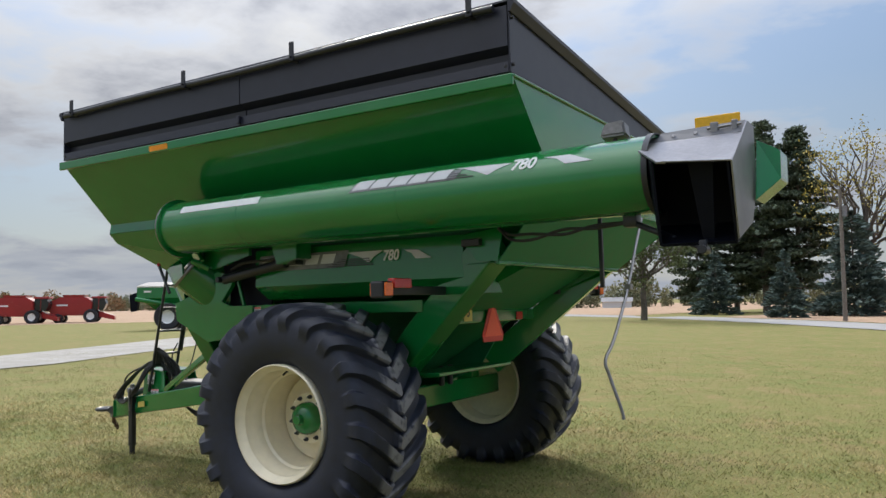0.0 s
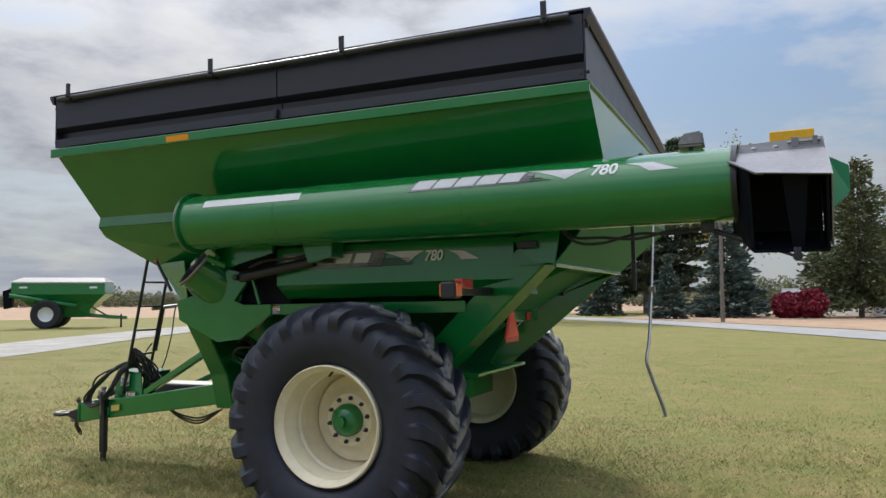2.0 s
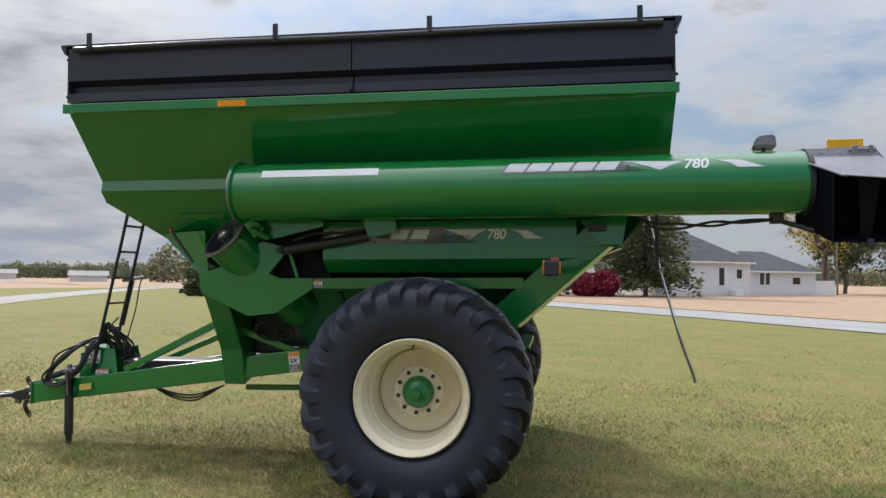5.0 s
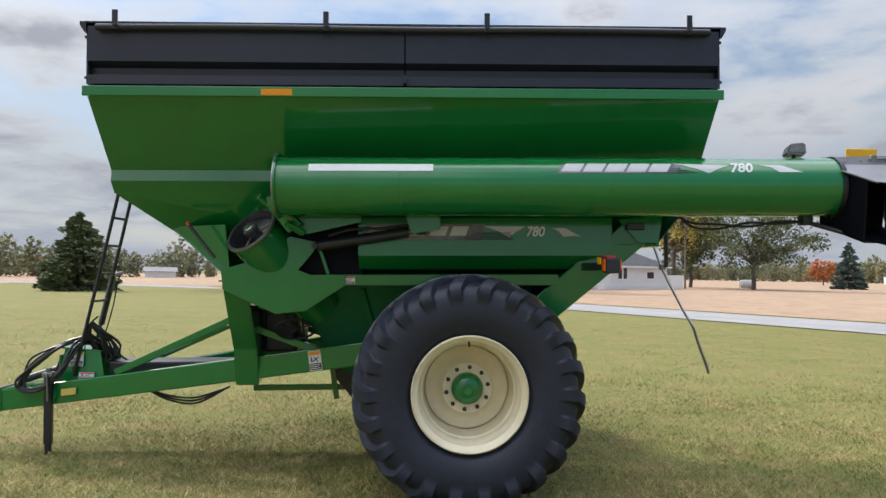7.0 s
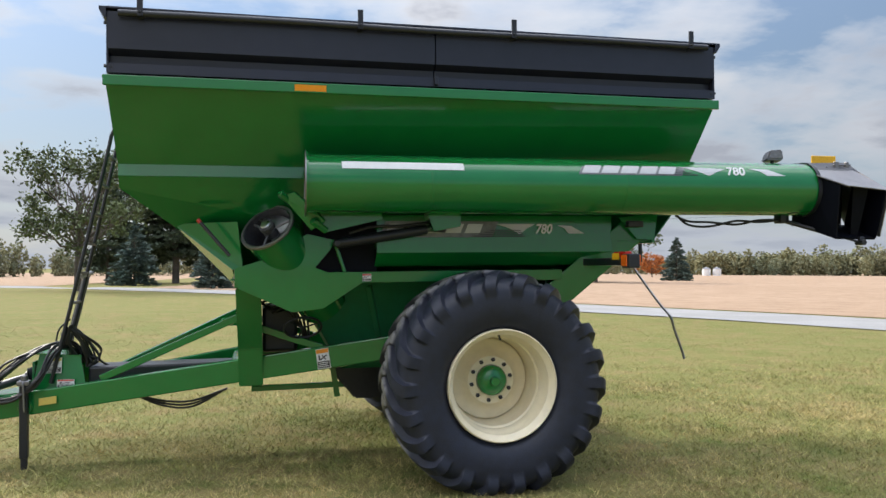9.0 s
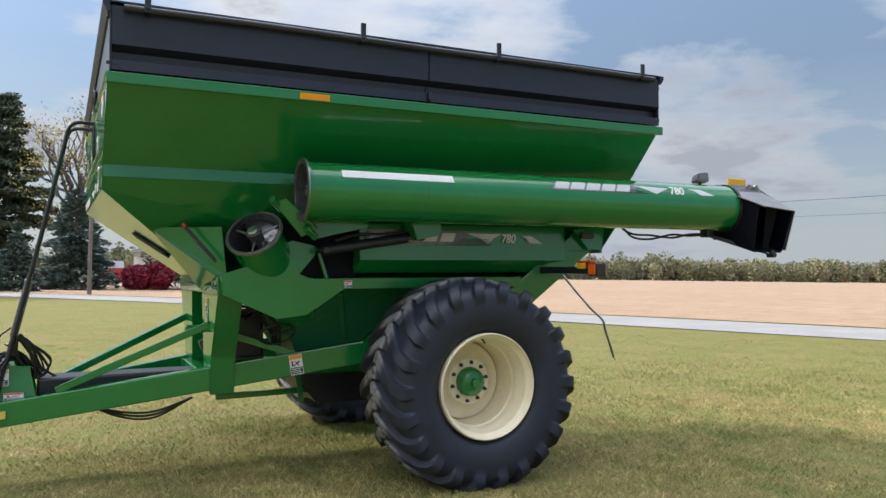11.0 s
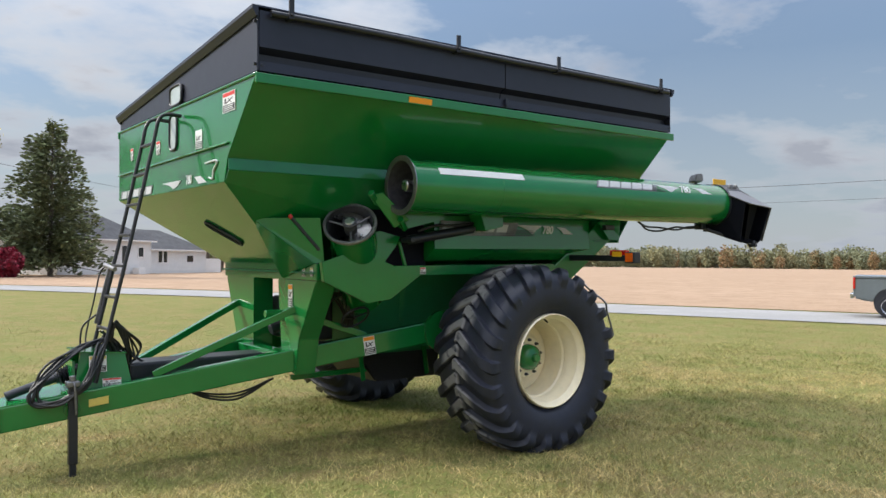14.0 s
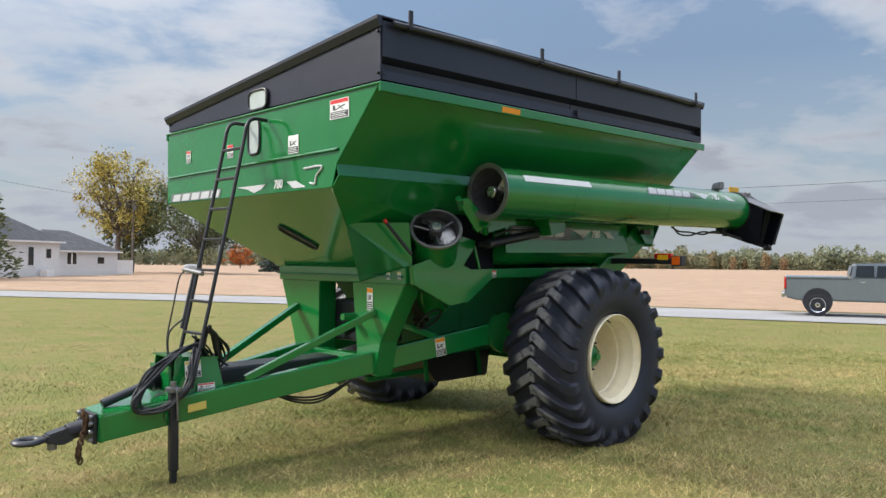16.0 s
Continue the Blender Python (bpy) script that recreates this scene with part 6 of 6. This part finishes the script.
def combine(x, y, yaw):
    c = empty("combine_harvester", pose(x, y, ground_z(x, y), 0, 0, yaw), "red combine harvester parked on the far lawn", "combine", "red combines in a row")
    part("body", prism([(-4.2, -1.5, 1.1), (1.0, -1.5, 1.0), (1.0, -1.5, 3.0), (0.2, -1.5, 3.55), (-3.0, -1.5, 3.55), (-4.3, -1.5, 2.9)], (0, 3.0, 0), 0.08), COMBINE_RED, c, "red machine body")
    part("grain_tank", prism([(-2.6, -1.4, 3.55), (0.0, -1.4, 3.55), (0.1, -1.5, 3.85), (-2.7, -1.5, 3.85)], (0, 2.9, 0), 0.03), COMBINE_RED, c)
    part("cab", prism([(1.0, -0.95, 1.75), (2.4, -0.95, 1.75), (2.75, -0.95, 2.6), (2.5, -0.95, 3.35), (1.0, -0.95, 3.35)], (0, 1.9, 0), 0.05), GLASS, c, "dark glazed cab")
    part("cab_post", merge(beam((1.05, -0.99, 1.75), (1.05, -0.99, 3.4), 0.1, 0.1), beam((1.75, -0.99, 1.75), (1.8, -0.99, 3.4), 0.06, 0.06)), COMBINE_RED, c)
    part("cab_roof", slab(0.9, 2.8, -1.1, 1.1, 3.36, 3.62, 0.06), COMBINE_RED, c)
    part("side_shield", prism([(-3.8, -1.56, 1.2), (-0.6, -1.56, 1.1), (-0.2, -1.56, 2.2), (-1.5, -1.56, 2.9), (-3.9, -1.56, 2.7)], (0, 0.05, 0), 0.01), COMBINE_RED, c)
    part("brand_bar", slab(-3.4, -2.0, -1.575, -1.565, 2.35, 2.55, 0), WHITE, c)
    part("feeder_house", prism([(1.8, -0.7, 1.6), (3.8, -0.7, 0.9), (3.8, -0.7, 0.35), (1.8, -0.7, 0.8)], (0, 1.4, 0), 0.03), COMBINE_RED, c)
    part("steps", merge(*[slab(1.3, 1.9, -1.6, -1.2, 0.5 + 0.35 * k, 0.55 + 0.35 * k, 0) for k in range(4)]), STEEL_BLACK, c)
    for wx, r, wy in ((0.9, 0.95, 1.55), (-3.2, 0.65, 1.45)):
        for s in (-1, 1):
            wm = frame_on((wx, s * wy, r), (0, s, 0))
            wh = part("wheel", lathe([(0, 0.12), (r * 0.45, 0.14), (r * 0.52, 0.25), (r * 0.52, -0.25), (0, -0.25)], wm, 28), FRAME_W, c, "pale wheel disc", True)
            part("tyre", lathe([(r * 0.52, -0.28), (r * 0.75, -0.36), (r * 0.95, -0.32), (r, 0), (r * 0.95, 0.32), (r * 0.75, 0.36), (r * 0.52, 0.28), (r * 0.52, -0.28)], wm, 36), RUBBER, wh, "black tyre", True)
    return c


combine(-105.5, 53.2, 47)
combine(-103.0, 59.8, 50)

PICKUP_GREY = material("grey_car_paint", (0.20, 0.23, 0.26), 0.25, metal=0.5, vary=0.04, scale=3, coat=0.6)
CHROME = material("chrome", (0.7, 0.7, 0.72), 0.15, metal=1.0, vary=0.05, scale=4)
truck_yaw = math.degrees(math.atan2(-0.90, 0.44))
pickup = empty("pickup_truck", pose(18.2, 10.2, ground_z(18, 10) + 0.03, 0, 0, truck_yaw), "grey four-door pickup truck on the road", "pickup")
part("lower_body", prism([(-2.75, -0.92, 0.62), (-2.75, -0.92, 1.30), (0.95, -0.92, 1.30), (2.35, -0.92, 1.20), (2.70, -0.92, 1.02), (2.72, -0.92, 0.58), (2.35, -0.92, 0.50), (-2.3, -0.92, 0.52)], (0, 1.84, 0), 0.06), PICKUP_GREY, pickup, "grey painted body")
part("cab_shell", prism([(-0.72, -0.84, 1.28), (-0.62, -0.78, 1.80), (0.75, -0.78, 1.84), (1.45, -0.84, 1.30)], (0, 1.66, 0), 0.07), PICKUP_GREY, pickup)
part("bed_rail", slab(-2.72, -0.78, -0.92, -0.84, 1.28, 1.37, 0.03), PICKUP_GREY, pickup)
part("bed_rail", slab(-2.72, -0.78, 0.84, 0.92, 1.28, 1.37, 0.03), PICKUP_GREY, pickup)
part("rear_window", prism([(-0.735, -0.66, 1.38), (-0.735, 0.66, 1.38), (-0.655, 0.62, 1.72), (-0.655, -0.62, 1.72)], (-0.012, 0, 0)), GLASS, pickup, "dark rear window")
for s in (-1, 1):
    for x0, x1 in ((-0.58, -0.02), (0.04, 0.72)):
        part("side_window", prism([(x0, s * 0.86, 1.36), (x1 + (0.35 if x1 > 0.5 else 0), s * 0.86, 1.36), (x1, s * 0.81, 1.73), (x0 + 0.04, s * 0.81, 1.73)], (0, s * 0.012, 0)), GLASS, pickup, "dark side window")
    part("mirror", slab(0.98, 1.12, min(s * 0.9, s * 1.1), max(s * 0.9, s * 1.1), 1.34, 1.50, 0.03), PICKUP_GREY, pickup)
    part("door_handle", slab(-0.45, -0.28, s * 0.925 - 0.012, s * 0.925 + 0.012, 1.16, 1.19, 0.004), CHROME, pickup)
    part("tail_lamp", slab(-2.77, -2.70, min(s * 0.72, s * 0.93), max(s * 0.72, s * 0.93), 0.92, 1.30, 0.02), RED, pickup, "red tail lamp")
    part("headlamp", slab(2.55, 2.70, min(s * 0.6, s * 0.93), max(s * 0.6, s * 0.93), 0.95, 1.12, 0.02), WINDOW_PANE, pickup, "clear headlamp")
    for wx in (-1.72, 1.75):
        part("wheel_arch", lathe([(0, 0), (0.46, 0), (0.46, 0.02), (0, 0.02)], frame_on((wx, s * 0.915, 0.50), (0, s, 0)), 28), STEEL_BLACK, pickup)
        wm = frame_on((wx, s * 0.82, 0.38), (0, s, 0))
        wh = part("wheel", lathe([(0, 0.11), (0.06, 0.12), (0.20, 0.09), (0.25, 0.13), (0.25, -0.1), (0, -0.1)], wm, 28), CHROME, pickup, "bright alloy wheel", True)
        part("tyre", lathe([(0.25, -0.11), (0.32, -0.125), (0.37, -0.11), (0.38, 0), (0.37, 0.11), (0.32, 0.125), (0.25, 0.11), (0.25, -0.11)], wm, 32), RUBBER, wh, "black tyre", True)
        for k in range(5):
            an = 2 * math.pi * k / 5
            part("spoke_gap", rod(wm @ Vector((0.14 * math.cos(an), 0.14 * math.sin(an), 0.09)), wm @ Vector((0.14 * math.cos(an), 0.14 * math.sin(an), 0.115)), 0.038, 8), STEEL_BLACK, wh)
part("windscreen", prism([(0.82, -0.72, 1.77), (1.42, -0.78, 1.34), (1.42, 0.78, 1.34), (0.82, 0.72, 1.77)], (0.02, 0, 0.02)), GLASS, pickup, "dark windscreen")
part("bumper", slab(-2.86, -2.74, -0.85, 0.85, 0.60, 0.78, 0.03), CHROME, pickup, "bright rear bumper")
part("bumper", slab(2.70, 2.80, -0.88, 0.88, 0.52, 0.72, 0.03), STEEL_BLACK, pickup)
part("tailgate", slab(-2.775, -2.755, -0.70, 0.70, 0.85, 1.34, 0.01), PICKUP_GREY, pickup)

# ---- grass ----
GRASS = material("grass_blades", (0.140, 0.188, 0.038), 0.65, scale=0.9, second=(0.50, 0.375, 0.170), island=0.6, spec=0.25)


FAR_GRASS = material("grass_blades_far", (0.160, 0.175, 0.050), 0.7, scale=0.6, second=(0.245, 0.215, 0.085), island=0.15, spec=0.2)


def grass(name, x0, x1, y0, y1, count, h0, h1, w, seed, fade_y=5.0, mat=GRASS):
    rng = np.random.default_rng(seed)
    x, y = rng.uniform(x0, x1, count), rng.uniform(y0, y1, count)
    patch = 0.5 + 0.5 * np.sin(x * 1.7 + 1.3 * np.sin(y * 1.1)) * np.cos(y * 1.9 + x * 0.6)
    fade = np.clip((y1 - y) / fade_y, 0, 1) * np.clip((x - x0) / 3, 0, 1) * np.clip((x1 - x) / 3, 0, 1) * np.clip((y - y0) / 2, 0, 1)
    keep = rng.random(count) < (0.45 + 0.55 * patch) * fade
    x, y, patch = x[keep], y[keep], patch[keep]
    n = len(x)
    z = -0.004 * np.maximum(0, y - 14.0)
    h = rng.uniform(h0, h1, n) * (0.7 + 0.5 * patch)
    an = rng.uniform(0, 2 * math.pi, n)
    lx, ly = rng.normal(size=n) * h * 1.3, rng.normal(size=n) * h * 1.3
    dx, dy = np.cos(an) * w / 2, np.sin(an) * w / 2
    v = np.stack([np.stack([x - dx, y - dy, z - 0.005], 1), np.stack([x + dx, y + dy, z - 0.005], 1), np.stack([x + lx, y + ly, z + h], 1)], 1).reshape(-1, 3)
    me = bpy.data.meshes.new(name)
    me.from_pydata(v.tolist(), [], np.arange(3 * n).reshape(-1, 3).tolist())
    me.materials.append(mat)
    return tagged(new(name, me), "short mown grass blades, green and straw-coloured", "grass", kind="stuff")


grass("grass", -15.0, 7.0, -1.2, 12.0, 700000, 0.014, 0.055, 0.007, 71, 7.0)
grass("grass_tuft", -14.0, 6.0, -1.2, 8.0, 60000, 0.04, 0.085, 0.005, 73, 4.0)
grass("grass", -26.0, 16.0, 5.0, 30.0, 300000, 0.010, 0.030, 0.012, 72, 20.0, FAR_GRASS)
